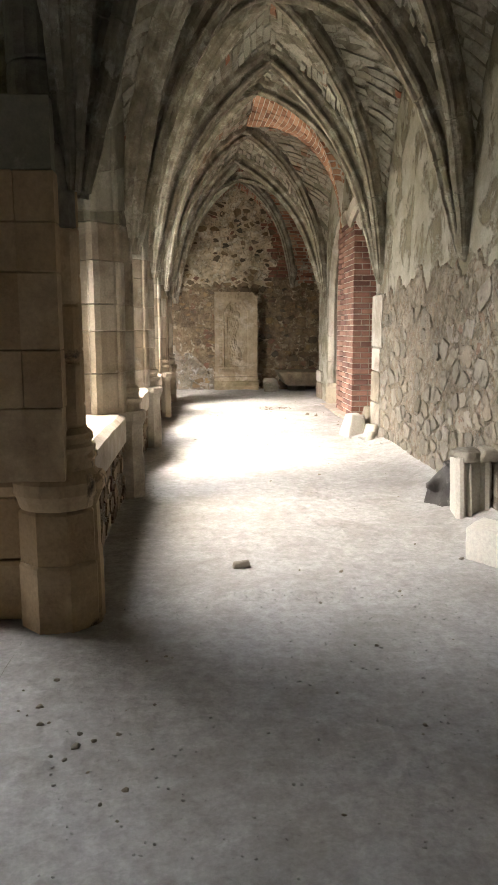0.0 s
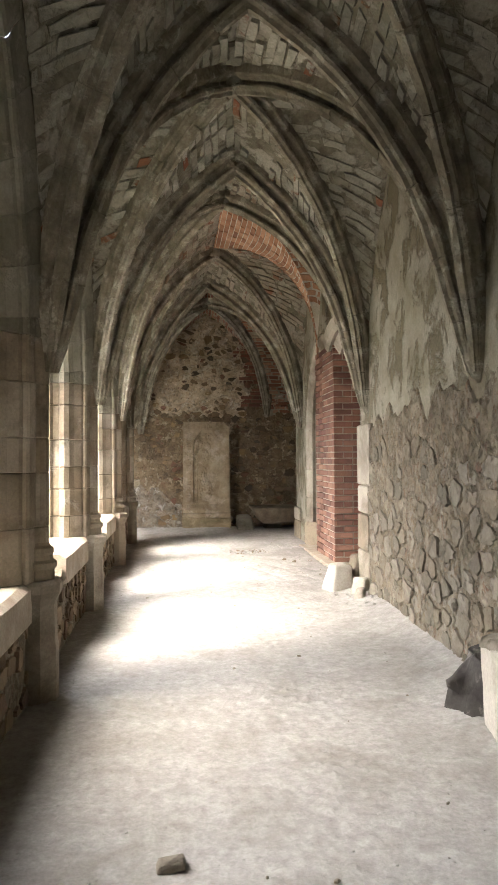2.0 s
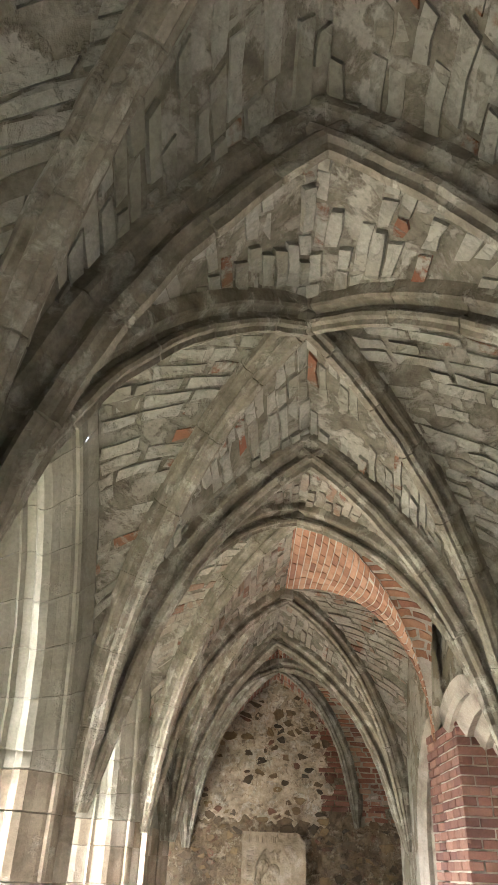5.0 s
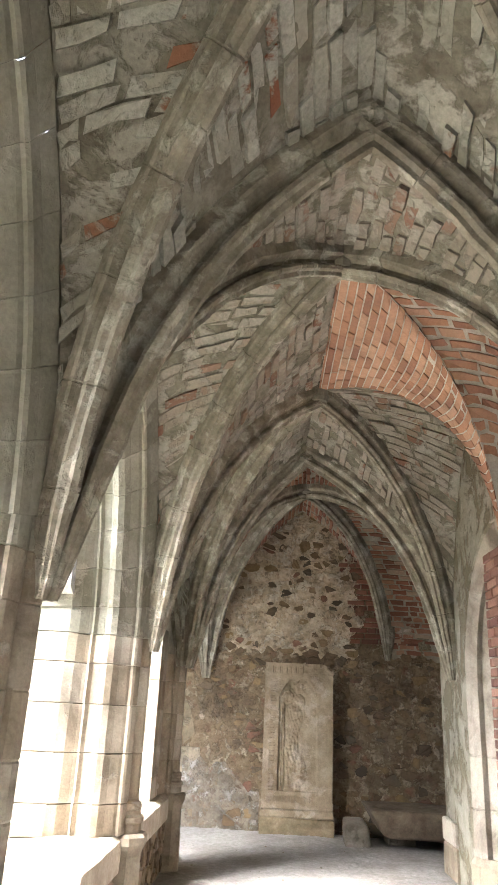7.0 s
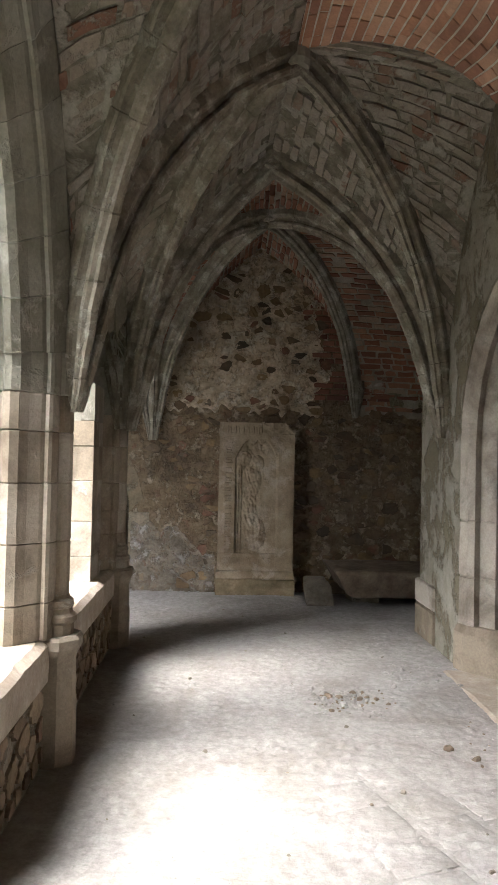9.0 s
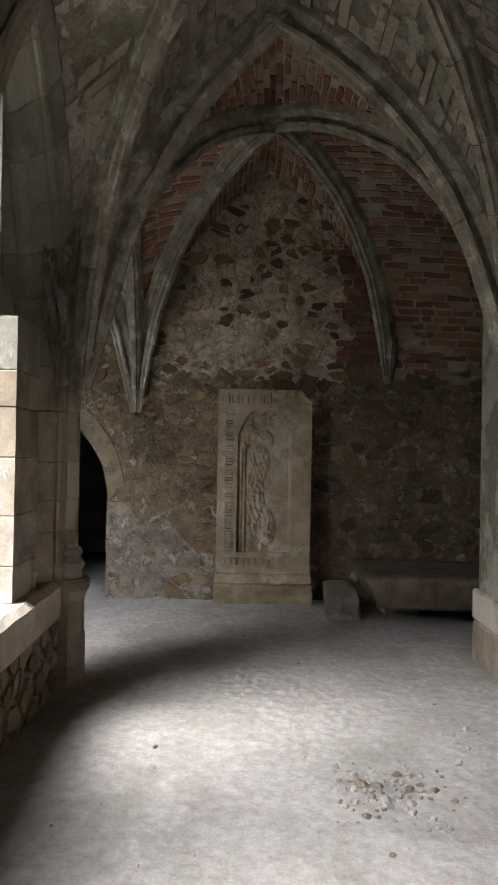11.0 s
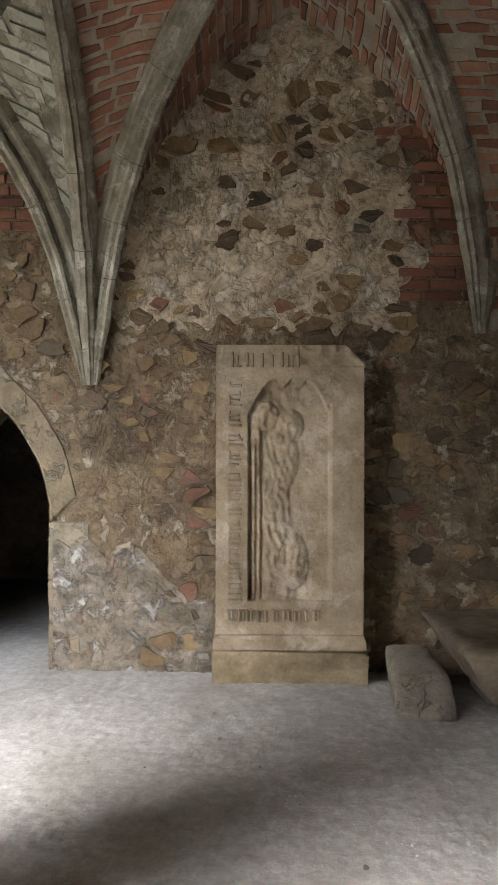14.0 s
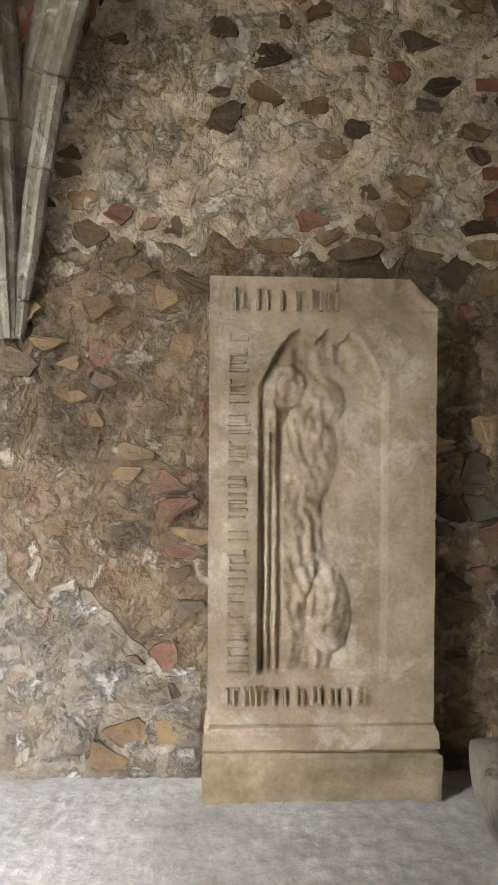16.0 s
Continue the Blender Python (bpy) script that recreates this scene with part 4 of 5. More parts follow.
def brick_arch():
    """A fan of bricks on edge under the vault, from the two bosses down to the pier, in place of two lost diagonal ribs."""
    rng = random.Random(12)
    N = 60
    near, far = ellipse(ARCH_FOOT[0], BOSS[3], N), ellipse(ARCH_FOOT[1], BOSS[4], N)

    def at(s, u):
        """A place on the fan: s from the foot to the bosses, u from the near edge to the far one. It drops steeply behind the near edge, then runs level."""
        i = min(int(s * N), N - 1)
        t = s * N - i
        a, b = near[i].lerp(near[i + 1], t), far[i].lerp(far[i + 1], t)
        p = a.lerp(b, u)
        p.z -= 0.36 * min(1.0, 1.4 * s) * (1 - s ** 7) * (u ** 0.6) * (1 - u) ** 1.3 + 0.012
        return p

    def normal(s, u):
        d, e = 0.01, 0.01
        n = (at(min(1, s + d), u) - at(max(0, s - d), u)).cross(at(s, min(1, u + e)) - at(s, max(0, u - e)))
        n.normalize()
        return -n if n.z > 0 else n
    th = empty("brick_arch")
    m = Mesh()
    m.grid([[at(s / 30, u / 12) for u in range(13)] for s in range(31)])
    m.grid([[at(s / 30, 1.0) for s in range(31)], [at(s / 30, 1.0) + Vector((0, 0.02, 0.5 * (1 - s / 30))) for s in range(31)]])
    m.link("core", M_JOINT, th)
    marks, acc = [0.0], 0.0
    for i in range(1, 401):
        acc += (at(i / 400, 0.12) - at((i - 1) / 400, 0.12)).length
        if acc > 0.07:
            marks.append(i / 400)
            acc = 0.0
    marks.append(1.0)
    for k, (s0, s1) in enumerate(zip(marks, marks[1:])):
        mid = (s0 + s1) / 2
        long = sum((at(mid, (i + 1) / 12) - at(mid, i / 12)).length for i in range(12))
        if long < 0.1:
            continue
        v = -0.125 if k % 2 else 0.0
        while v < long:
            w = 0.25 * rng.uniform(0.93, 1.07)
            a, b = max(0.0, v + 0.006) / long, min(long, v + w - 0.006) / long
            v += w
            if b - a < 0.02 / long:
                continue
            g = (s1 - s0) * 0.09
            q = [(s0 + g, a), (s0 + g, (a + b) / 2), (s0 + g, b), (s1 - g, b), (s1 - g, (a + b) / 2), (s1 - g, a)]
            o = rng.uniform(0.004, 0.012)
            low = [at(*p) + normal(*p) * -0.01 for p in q]
            top = [at(p[0] + rng.uniform(-0.3, 0.3) * g, p[1]) + normal(*p) * (o + rng.uniform(-0.002, 0.002)) for p in q]
            base = low[0].copy()
            ob = obj("brick", [p - base for p in low + top], [(i, (i + 1) % 6, 6 + (i + 1) % 6, 6 + i) for i in range(6)] + [tuple(range(6, 12))], M_BRICK, th)
            ob.location = base
    tagged(th, "orange-red brick fan arch with pale joints under the vault", "brick arch", kind="structure")


brick_pier()
brick_arch()


def moulded_jamb(y, s, top):
    """The portal's jamb: rolls and hollows on a plain foot, curving into the arch."""
    th = empty("portal_jamb")
    x = right_x(y)
    prof = [(0.0, 0.0), (0.03, 0.1), (0.07, 0.14), (0.12, 0.12), (0.15, 0.17), (0.2, 0.23), (0.26, 0.21), (0.29, 0.26), (0.34, 0.32), (0.41, 0.3), (0.45, 0.36), (0.7, 0.4)]
    m = Mesh()
    rows = []
    for z in (0.36, 0.72, 0.725, 0.735, 0.74, 1.15, 1.155, 1.165, 1.17, PORTAL[2]):
        e = 0.006 if z in (0.725, 0.735, 1.155, 1.165) else 0.0
        rows.append([(x + a + e, y - s * (b - e), z) for a, b in prof])
    a0, b0, zs, za = PORTAL
    mid, h, rise = (a0 + b0) / 2, (b0 - a0) / 2, za - zs
    R = (h * h + rise * rise) / (2 * h)
    for i in range(1, 11):
        row = []
        for a, b in prof:
            r = R - b
            end = math.acos((R - h) / r) * i / 10
            row.append((x + a, mid + s * (r * math.cos(end) - (R - h)), zs + r * math.sin(end)))
        rows.append(row)
    m.grid(rows)
    m.link("moulding", M_SAND, th)
    m = Mesh()
    m.prism([[(x - 0.03, y + s * 0.02, z), (x + 0.0, y - s * 0.12, z), (x + 0.2, y - s * 0.36, z), (x + 0.7, y - s * 0.42, z), (x + 0.7, y + s * 0.02, z)] for z in (-0.05, 0.3)] +
            [[(x - 0.0, y + s * 0.02, z), (x + 0.03, y - s * 0.1, z), (x + 0.2, y - s * 0.32, z), (x + 0.7, y - s * 0.4, z), (x + 0.7, y + s * 0.02, z)] for z in (0.36,)])
    m.link("foot", M_SAND, th)
    tagged(th, "moulded sandstone portal jamb on a plain foot", "door jamb", "portal jambs", "structure")


moulded_jamb(13.1, 1, 2.0)
moulded_jamb(9.3, -1, 2.0)
# step in front of the portal
m = Mesh()
rows = []
for i in range(30):
    y = 9.4 + 3.6 * i / 29
    e = 0.03 * noise.noise(Vector((0, y * 4, 0)))
    rows.append([(1.47 + e, y, -0.06), (1.475 + e, y, 0.004), (1.5 + e, y, 0.018 + 0.3 * e), (2.26, y, 0.02), (2.26, y, -0.06)])
m.prism(rows)
tagged(m.link("portal_step", M_SILL), "low pale stone threshold along the portal", "step", kind="structure")


def quoin(y0, y1, zs, seed, x_off=0.02):
    """Dressed stones at the end of a wall."""
    rng = random.Random(seed)
    th = empty("quoin")
    for z0, z1 in zip(zs, zs[1:]):
        a, b = y0 + rng.uniform(-0.08, 0.05), y1
        m = Mesh()
        x = right_x(y0)
        m.box(x - x_off - rng.uniform(0, 0.012), x + 0.3, a, b, z0 + 0.003, z1 - 0.004, 0.012, 0.004)
        m.link("ashlar_block", M_SAND, th)
    return tagged(th, "tan dressed corner stones of the portal", "quoin", "quoins", "structure")


quoin(8.92, 9.3, (0.02, 0.42, 0.78, 1.06, 1.66), 3)
quoin(13.75, 14.31, (0.0, 0.3, 0.52), 5, 0.012)

# ---- loose things ----
def hewn(name, corners, material, label, category, group="", bevel=0.02, seed=0, cuts=3, rough=0.012):
    """A worn block from eight corners: four below and four above, going round."""
    bm = bmesh.new()
    vs = [bm.verts.new(c) for c in corners]
    for f in ((3, 2, 1, 0), (4, 5, 6, 7), (0, 1, 5, 4), (1, 2, 6, 5), (2, 3, 7, 6), (3, 0, 4, 7)):
        bm.faces.new([vs[i] for i in f])
    bmesh.ops.bevel(bm, geom=bm.edges[:], offset=bevel, segments=2, affect="EDGES", profile=0.6)
    bmesh.ops.triangulate(bm, faces=[f for f in bm.faces if len(f.verts) > 4])
    bmesh.ops.subdivide_edges(bm, edges=[e for e in bm.edges if e.calc_length() > 0.09], cuts=cuts, use_grid_fill=True)
    for v in bm.verts:
        v.co += noise.noise_vector(v.co * 9 + Vector((seed, 0, 0))) * rough
    me = bpy.data.meshes.new(name)
    bm.to_mesh(me)
    bm.free()
    me.materials.append(material)
    me.polygons.foreach_set("use_smooth", [True] * len(me.polygons))
    ob = new(name, me)
    return tagged(ob, label, category, group)


def around(x, y, z, a, b, h, turn, lean=0.0, top=0.85):
    """Eight corners of a block a by b by h at a place, turned."""
    c, s = math.cos(turn), math.sin(turn)
    out = []
    for zz, k in ((0.0, 1.0), (h, top)):
        for u, v in ((-1, -1), (1, -1), (1, 1), (-1, 1)):
            du, dv = u * a / 2 * k + lean * zz, v * b / 2 * k
            out.append((x + du * c - dv * s, y + du * s + dv * c, z + zz))
    return out


M_FOOT = surface("mossy_foot_stone", [(0.0, (0.18, 0.14, 0.085)), (0.5, (0.27, 0.215, 0.135)), (1.0, (0.37, 0.31, 0.21))], stain=(0.08, 0.07, 0.035), stain_amount=0.8, stain_scale=3.0, grain=45, bump=0.9)


def grave_slab():
    th = empty("grave_slab", (0.2, 16.1, 0))
    x0, x1, z0, z1, yf, yb = -0.25, 0.65, 0.29, 2.05, 16.1, 16.27
    rng = random.Random(2)
    # face as a height field: border, sunk field, canopy and a plain worn relief
    nx, nz = 130, 250
    W, H = x1 - x0, z1 - z0

    shapes = [(0.3, 1.33, 0.085, 0.09, 0.034), (0.455, 1.27, 0.09, 0.1, 0.04), (0.4, 1.07, 0.12, 0.2, 0.036), (0.33, 0.77, 0.125, 0.32, 0.024), (0.485, 0.44, 0.09, 0.17, 0.04),
              (0.24, 1.1, 0.035, 0.26, 0.034), (0.3, 0.42, 0.09, 0.24, 0.014)]

    def canopy(u):
        """The cusped head of the sunk field."""
        if u < 0.36:
            return 1.34 + 0.21 * math.sin((u - 0.2) / 0.16 * math.pi / 2)
        if u > 0.56:
            return 1.54 - 0.2 * ((u - 0.56) / 0.13) ** 1.6
        return 1.555 - 0.05 * abs(math.sin((u - 0.36) / 0.2 * 2 * math.pi))

    def depth(u, v):
        d = 0.0
        if 0.2 < u < 0.69 and 0.2 < v < canopy(u):
            worn = min(1.0, max(0.0, (u - 0.47 - 0.05 * math.sin(v * 5)) / 0.07))
            d = -0.032 + 0.016 * worn
            for cu, cv, ru, rv, h in shapes:
                q = math.hypot((u - cu) / ru, (v - cv) / rv)
                if q < 1:
                    d = max(d, -0.032 + h * (1 - q * q) ** 0.45)
            if u < 0.52 and v < 1.2:
                slant = u + 0.22 * (v - 0.7) * (1 if v > 0.55 else 0)
                d += 0.0032 * math.sin(slant * 130 + 9 * noise.noise(Vector((u * 5, v * 3, 2)))) * (0.6 + 0.6 * noise.noise(Vector((u * 4, v * 4, 7)))) * (1 - worn)
            for cu in (0.212, 0.246, 0.28):
                if abs(u - cu) < 0.008 and v < 1.15:
                    d -= 0.02
            d += (0.013 * noise.noise(Vector((u * 17, v * 12, 3))) + 0.009 * noise.noise(Vector((u * 36, v * 30, 6)))) * (1 - worn)
        elif 0.68 < u < 0.7 and 0.2 < v < 1.4:
            d = -0.006
        d += 0.003 * noise.noise(Vector((u * 14, v * 14, 1))) + 0.002 * noise.noise(Vector((u * 45, v * 45, 4)))
        if v > H - 0.13 and u > 0.5:
            d -= 0.02 * abs(noise.noise(Vector((u * 11, v * 11, 3))))
        return d
    rows = []
    for i in range(nz + 1):
        v = H * i / nz
        row = []
        for j in range(nx + 1):
            u = W * j / nx
            uu, vv = u, v
            cut = (u - (W - 0.05)) + (v - (H - 0.06))
            if cut > 0:
                uu, vv = u - cut / 2, v - cut / 2
            row.append((x0 + uu, yf - depth(u, v), z0 + vv))
        rows.append(row)
    m = Mesh()
    m.grid(rows)
    edge = [r[0] for r in rows] + rows[-1][1:] + [r[-1] for r in rows[-2::-1]] + rows[0][-2:0:-1]
    m.grid([edge + edge[:1], [(p[0], yb, p[2]) for p in edge + edge[:1]]])
    body = m.link("slab", M_SLAB, smooth=True)
    child(body, th)
    m = Mesh()
    m.box(-0.27, 0.67, 16.045, 16.28, -0.03, 0.19, 0.015, 0.006)
    child(m.link("foot_block", M_FOOT, label="rough greenish foot block"), th)
    m = Mesh()
    m.box(-0.265, 0.66, 16.06, 16.28, 0.19, 0.288, 0.015, 0.006)
    child(m.link("ledge", M_SLAB), th)
    # worn letters: raised strokes along the border
    m = Mesh()

    def stroke(u, v, w, h, o=0.016):
        w, h = (w * 1.35, h) if w < h else (w, h * 1.35)
        a, b, c, d = x0 + u, x0 + u + w, z0 + v, z0 + v + h
        e = min(w, h) * 0.25
        y = yf - o
        m.add([(a, yf + 0.004, c), (b, yf + 0.004, c), (b, yf + 0.004, d), (a, yf + 0.004, d), (a + e, y, c + e), (b - e, y, c + e), (b - e, y, d - e), (a + e, y, d - e)],
              [(0, 1, 5, 4), (1, 2, 6, 5), (2, 3, 7, 6), (3, 0, 4, 7), (4, 5, 6, 7)])
    u = 0.09
    while u < 0.52:
        stroke(u, H - 0.135, 0.012, 0.085 * rng.uniform(0.8, 1.1))
        if rng.random() < 0.5:
            stroke(u, H - 0.135 + rng.choice((0.0, 0.07)), 0.035, 0.011)
        u += rng.choice((0.03, 0.034, 0.06))
    u = 0.07
    while u < 0.62:
        stroke(u, 0.075, 0.011, 0.075 * rng.uniform(0.8, 1.1))
        if rng.random() < 0.5:
            stroke(u, 0.075 + rng.choice((0.0, 0.06)), 0.033, 0.01)
        u += rng.choice((0.024, 0.024, 0.044))
    v = 0.2
    while v < H - 0.22:
        stroke(0.075, v, 0.08 * rng.uniform(0.8, 1.1), 0.011)
        if rng.random() < 0.5:
            stroke(0.075 + rng.choice((0.0, 0.06)), v, 0.01, 0.032)
        v += rng.choice((0.03, 0.032, 0.06))
    child(m.link("inscription", M_SLAB, label="band of worn raised lettering"), th)
    tagged(th, "upright worn sandstone grave slab with a faint relief, set against the wall", "grave slab")


grave_slab()


def stone_trough():
    th = empty("stone_trough", (1.8, 15.75, 0))
    m = Mesh()
    rows = []
    for z, il, iy in ((0.13, 0.2, 0.06), (0.16, 0.15, 0.03), (0.36, 0.03, 0.008), (0.4, 0.0, 0.0), (0.42, 0.012, 0.015), (0.422, 0.1, 0.1), (0.41, 0.14, 0.14)):
        x0, x1, y0, y1 = 1.03 + il, 2.75 - iy, 15.26 + iy, 16.24 - iy
        ring = []
        for k in range(40):
            t = k / 40 * 4
            s = t % 1
            p = ((x0 + (x1 - x0) * s, y0), (x1, y0 + (y1 - y0) * s), (x1 - (x1 - x0) * s, y1), (x0, y1 - (y1 - y0) * s))[int(t)]
            ring.append(wobble((p[0], p[1], z), 0.014, 6))
        rows.append(ring)
    m.prism(rows)
    child(m.link("basin", M_TROUGH, smooth=True), th)
    for x in (1.45, 2.35):
        m = Mesh()
        m.box(x - 0.16, x + 0.16, 15.7, 16.1, -0.04, 0.18, 0.02, 0.006)
        child(m.link("support", M_RUBBLE), th)
    tagged(th, "shallow brown stone trough resting on low blocks", "stone trough")


stone_trough()
hewn("stone_block", [(0.74, 15.5, -0.02), (1.07, 15.46, -0.02), (1.08, 16.06, -0.02), (0.8, 16.1, -0.02), (0.72, 15.53, 0.21), (1.02, 15.5, 0.25), (1.02, 16.05, 0.26), (0.77, 16.08, 0.25)],
     M_RUBBLE, "grey rounded carved stone block beside the trough", "stone", bevel=0.05, seed=3)

# carved pieces lying along the side wall
hewn("boulder", around(1.31, 5.8, -0.02, 0.3, 0.34, 0.3, 0.5, top=0.72), M_BASALT, "dark rough boulder with a dusty top against the wall", "stone", bevel=0.03, seed=5, rough=0.085)


def pilaster_fragment():
    """A broken length of moulded stone stood on end: rolls and hollows run up its front."""
    m = Mesh()
    front = [(1.10, 5.36), (1.115, 5.32), (1.14, 5.31), (1.155, 5.34), (1.17, 5.345), (1.18, 5.315), (1.195, 5.31), (1.205, 5.35), (1.27, 5.365), (1.285, 5.32), (1.31, 5.31), (1.325, 5.345),
             (1.38, 5.36), (1.4, 5.32), (1.43, 5.32)]
    ring = front + [(1.44, 5.55), (1.13, 5.56)]
    rows = []
    for z, k in ((-0.03, 1.0), (0.1, 1.0), (0.2, 0.99), (0.3, 1.0), (0.38, 0.99), (0.405, 0.96)):
        rows.append([wobble((1.31 + (x - 1.27) * k, 5.43 + (y - 5.43) * k + 0.12 * z, z + (0.02 * math.sin(x * 40) if z > 0.37 else 0)), 0.006, 12) for x, y in ring])
    m.prism(rows)
    tagged(m.link("pilaster_fragment", M_BLOCK), "broken grey moulded stone stood upright by the wall", "stone fragment")


pilaster_fragment()
for i, (x, y, z, a, q, h, t) in enumerate(((1.26, 5.46, 0.4, 0.22, 0.26, 0.06, 0.3), (1.39, 5.4, 0.405, 0.2, 0.3, 0.08, -0.2), (1.36, 5.72, 0.27, 0.16, 0.2, 0.1, 0.5))):
    hewn("stone_fragment", around(x, y, z, a, q, h, t, 0.0, 0.8), M_RUBBLE, "flat broken stone laid on other fragments", "stone fragment", "fragments by the wall", bevel=0.02, seed=50 + i, rough=0.02)
hewn("stone_block", [(0.91, 4.56, -0.02), (1.3, 3.94, -0.02), (1.38, 4.12, -0.02), (1.09, 4.79, -0.02), (0.91, 4.58, 0.18), (1.3, 3.96, 0.22), (1.36, 4.14, 0.22), (1.09, 4.78, 0.18)],
     M_BLOCK, "long white dressed stone with dowel holes on the floor", "stone", bevel=0.012, seed=9, rough=0.006)
hewn("stone_block", around(1.08, 3.95, -0.02, 0.24, 0.3, 0.22, 0.5), M_RUBBLE, "rough brown stone on the floor", "stone", bevel=0.04, seed=12, rough=0.02)
for i, (x, y, a, b, h, t, mt) in enumerate(((1.27, 9.3, 0.24, 0.3, 0.28, 0.2, M_BLOCK), (1.42, 8.92, 0.2, 0.2, 0.2, 0.7, M_BLOCK), (1.5, 9.4, 0.22, 0.3, 0.36, 0.1, M_RUBBLE), (1.47, 8.66, 0.1, 0.14, 0.2, 0.3, M_RUBBLE), (1.36, 8.72, 0.12, 0.12, 0.15, 1.0, M_BLOCK))):
    hewn("loose_stone", around(x, y, -0.02, a, b, h, t, 0.1, 0.7), mt, "pale broken stone heaped at the portal's foot", "stone", "stones at the portal", bevel=0.03, seed=20 + i, rough=0.02)
hewn("loose_stone", around(-0.34, 4.52, 0.0, 0.1, 0.06, 0.03, 0.1), M_RUBBLE, "small dark flat stone on the floor", "stone", bevel=0.01, seed=30)

# flagstones bared in the earth floor
rng = random.Random(31)
paving = empty("paving")
turn = 0.32
for i in range(3):
    for k in range(5):
        if (i, k) in ((0, 0), (2, 4)):
            continue
        u0, v0 = 0.30 * i + rng.uniform(-0.02, 0.02), 0.27 * k + (0.1 if i % 2 else 0)
        poly = [(u0 + 0.006, v0 + 0.006), (u0 + 0.29, v0 + rng.uniform(0, 0.02)), (u0 + 0.288, v0 + 0.262), (u0 + rng.uniform(0, 0.02), v0 + 0.26)]
        poly = [(0.62 + a * math.cos(turn) - q * math.sin(turn), 9.75 + a * math.sin(turn) + q * math.cos(turn)) for a, q in poly]
        tz = rng.uniform(0.001, 0.004)
        cx, cy = sum(p[0] for p in poly) / 4, sum(p[1] for p in poly) / 4
        m = Mesh()
        m.prism([[(cx + (x - cx) * s, cy + (y - cy) * s, floor_height(x, y) + z) for x, y in poly] for z, s in ((-0.03, 1.0), (tz - 0.004, 0.99), (tz, 0.93))])
        m.link("flagstone", M_EARTH, paving, smooth=True)
tagged(paving, "worn dusty flagstones flush with the earth floor", "paving", kind="structure")


def debris(name, label, spots, seed, material, r0, r1):
    rng = random.Random(seed)
    m = Mesh()
    for x0, x1, y0, y1, n in spots:
        for _ in range(n):
            x, y = rng.uniform(x0, x1), rng.uniform(y0, y1)
            r = r0 + (r1 - r0) * rng.random() ** 3
            z = floor_height(x, y) + r * 0.25
            ring = [(math.cos(q * 1.257 + x * 50) * rng.uniform(0.7, 1.2), math.sin(q * 1.257 + x * 50) * rng.uniform(0.6, 1.1)) for q in range(5)]
            tx, ty = rng.uniform(-0.25, 0.25), rng.uniform(-0.25, 0.25)
            pts = [(x + a * r * s, y + q * r * s, z + r * (h + tx * a + ty * q)) for h, s in ((-0.6, 0.9), (0.1, 1.0), (0.45, 0.6)) for a, q in ring]
            m.add(pts, [(k + i, k + (i + 1) % 5, k + 5 + (i + 1) % 5, k + 5 + i) for k in (0, 5) for i in range(5)] + [(10, 11, 12, 13, 14)])
    tagged(m.link(name, material), label, kind="stuff")


debris("rubble_crumbs", "grey crumbs of mortar and stone scattered on the floor", ((0.35, 0.8, 12.0, 12.6, 130), (0.45, 0.7, 12.15, 12.45, 60), (1.0, 1.5, 12.6, 13.2, 70), (1.1, 1.45, 8.2, 9.6, 60)), 1, M_EARTH, 0.004, 0.024)
debris("clods", "dark clods of fallen mortar in a loose heap on the floor", ((0.38, 0.95, 12.1, 12.55, 26), (0.5, 0.8, 12.2, 12.5, 16), (1.05, 1.4, 11.3, 11.9, 10)), 7, M_TROUGH, 0.008, 0.036)
debris("grit", "fine grit and pebbles strewn over the earth floor", ((-0.4, 0.55, 4.0, 4.14, 260), (-1.0, 1.3, 0.9, 4.0, 2200), (-1.0, 1.3, 4.0, 9.0, 1800), (-1.0, 1.5, 9.0, 16.2, 1500)), 2, M_EARTH, 0.002, 0.007)
debris("pebbles", "small dark pebbles on the floor", ((-1.2, -0.6, 2.4, 3.5, 22), (-0.2, 1.2, 1.5, 9.0, 40), (-0.9, 1.5, 9.0, 16.0, 60)), 3, M_RUBBLE, 0.006, 0.018)

# ---- masonry pieces ----
rng = random.Random(8)
polys = cells(3.0, 8.9, 0.03, 1.95, 0.23, 0.155, 0.45, rng=rng)


def rubble_line(u, v, r):
    edge = 1.58 + 0.22 * noise.noise(Vector((u * 1.3, 0, 3))) + 0.1 * noise.noise(Vector((u * 5, 0, 7)))
    return v < edge and r.random() < (0.95 if v < 0.8 else 0.75 if v < 1.15 else 0.4)


def rough_bed(u, v, seed):
    """How far the mortar stands out."""
    return 0.016 * noise.noise(Vector((u * 5, v * 6, seed))) + 0.010 * noise.noise(Vector((u * 14, v * 16, seed))) + 0.006 * noise.noise(Vector((u * 34, v * 34, seed)))


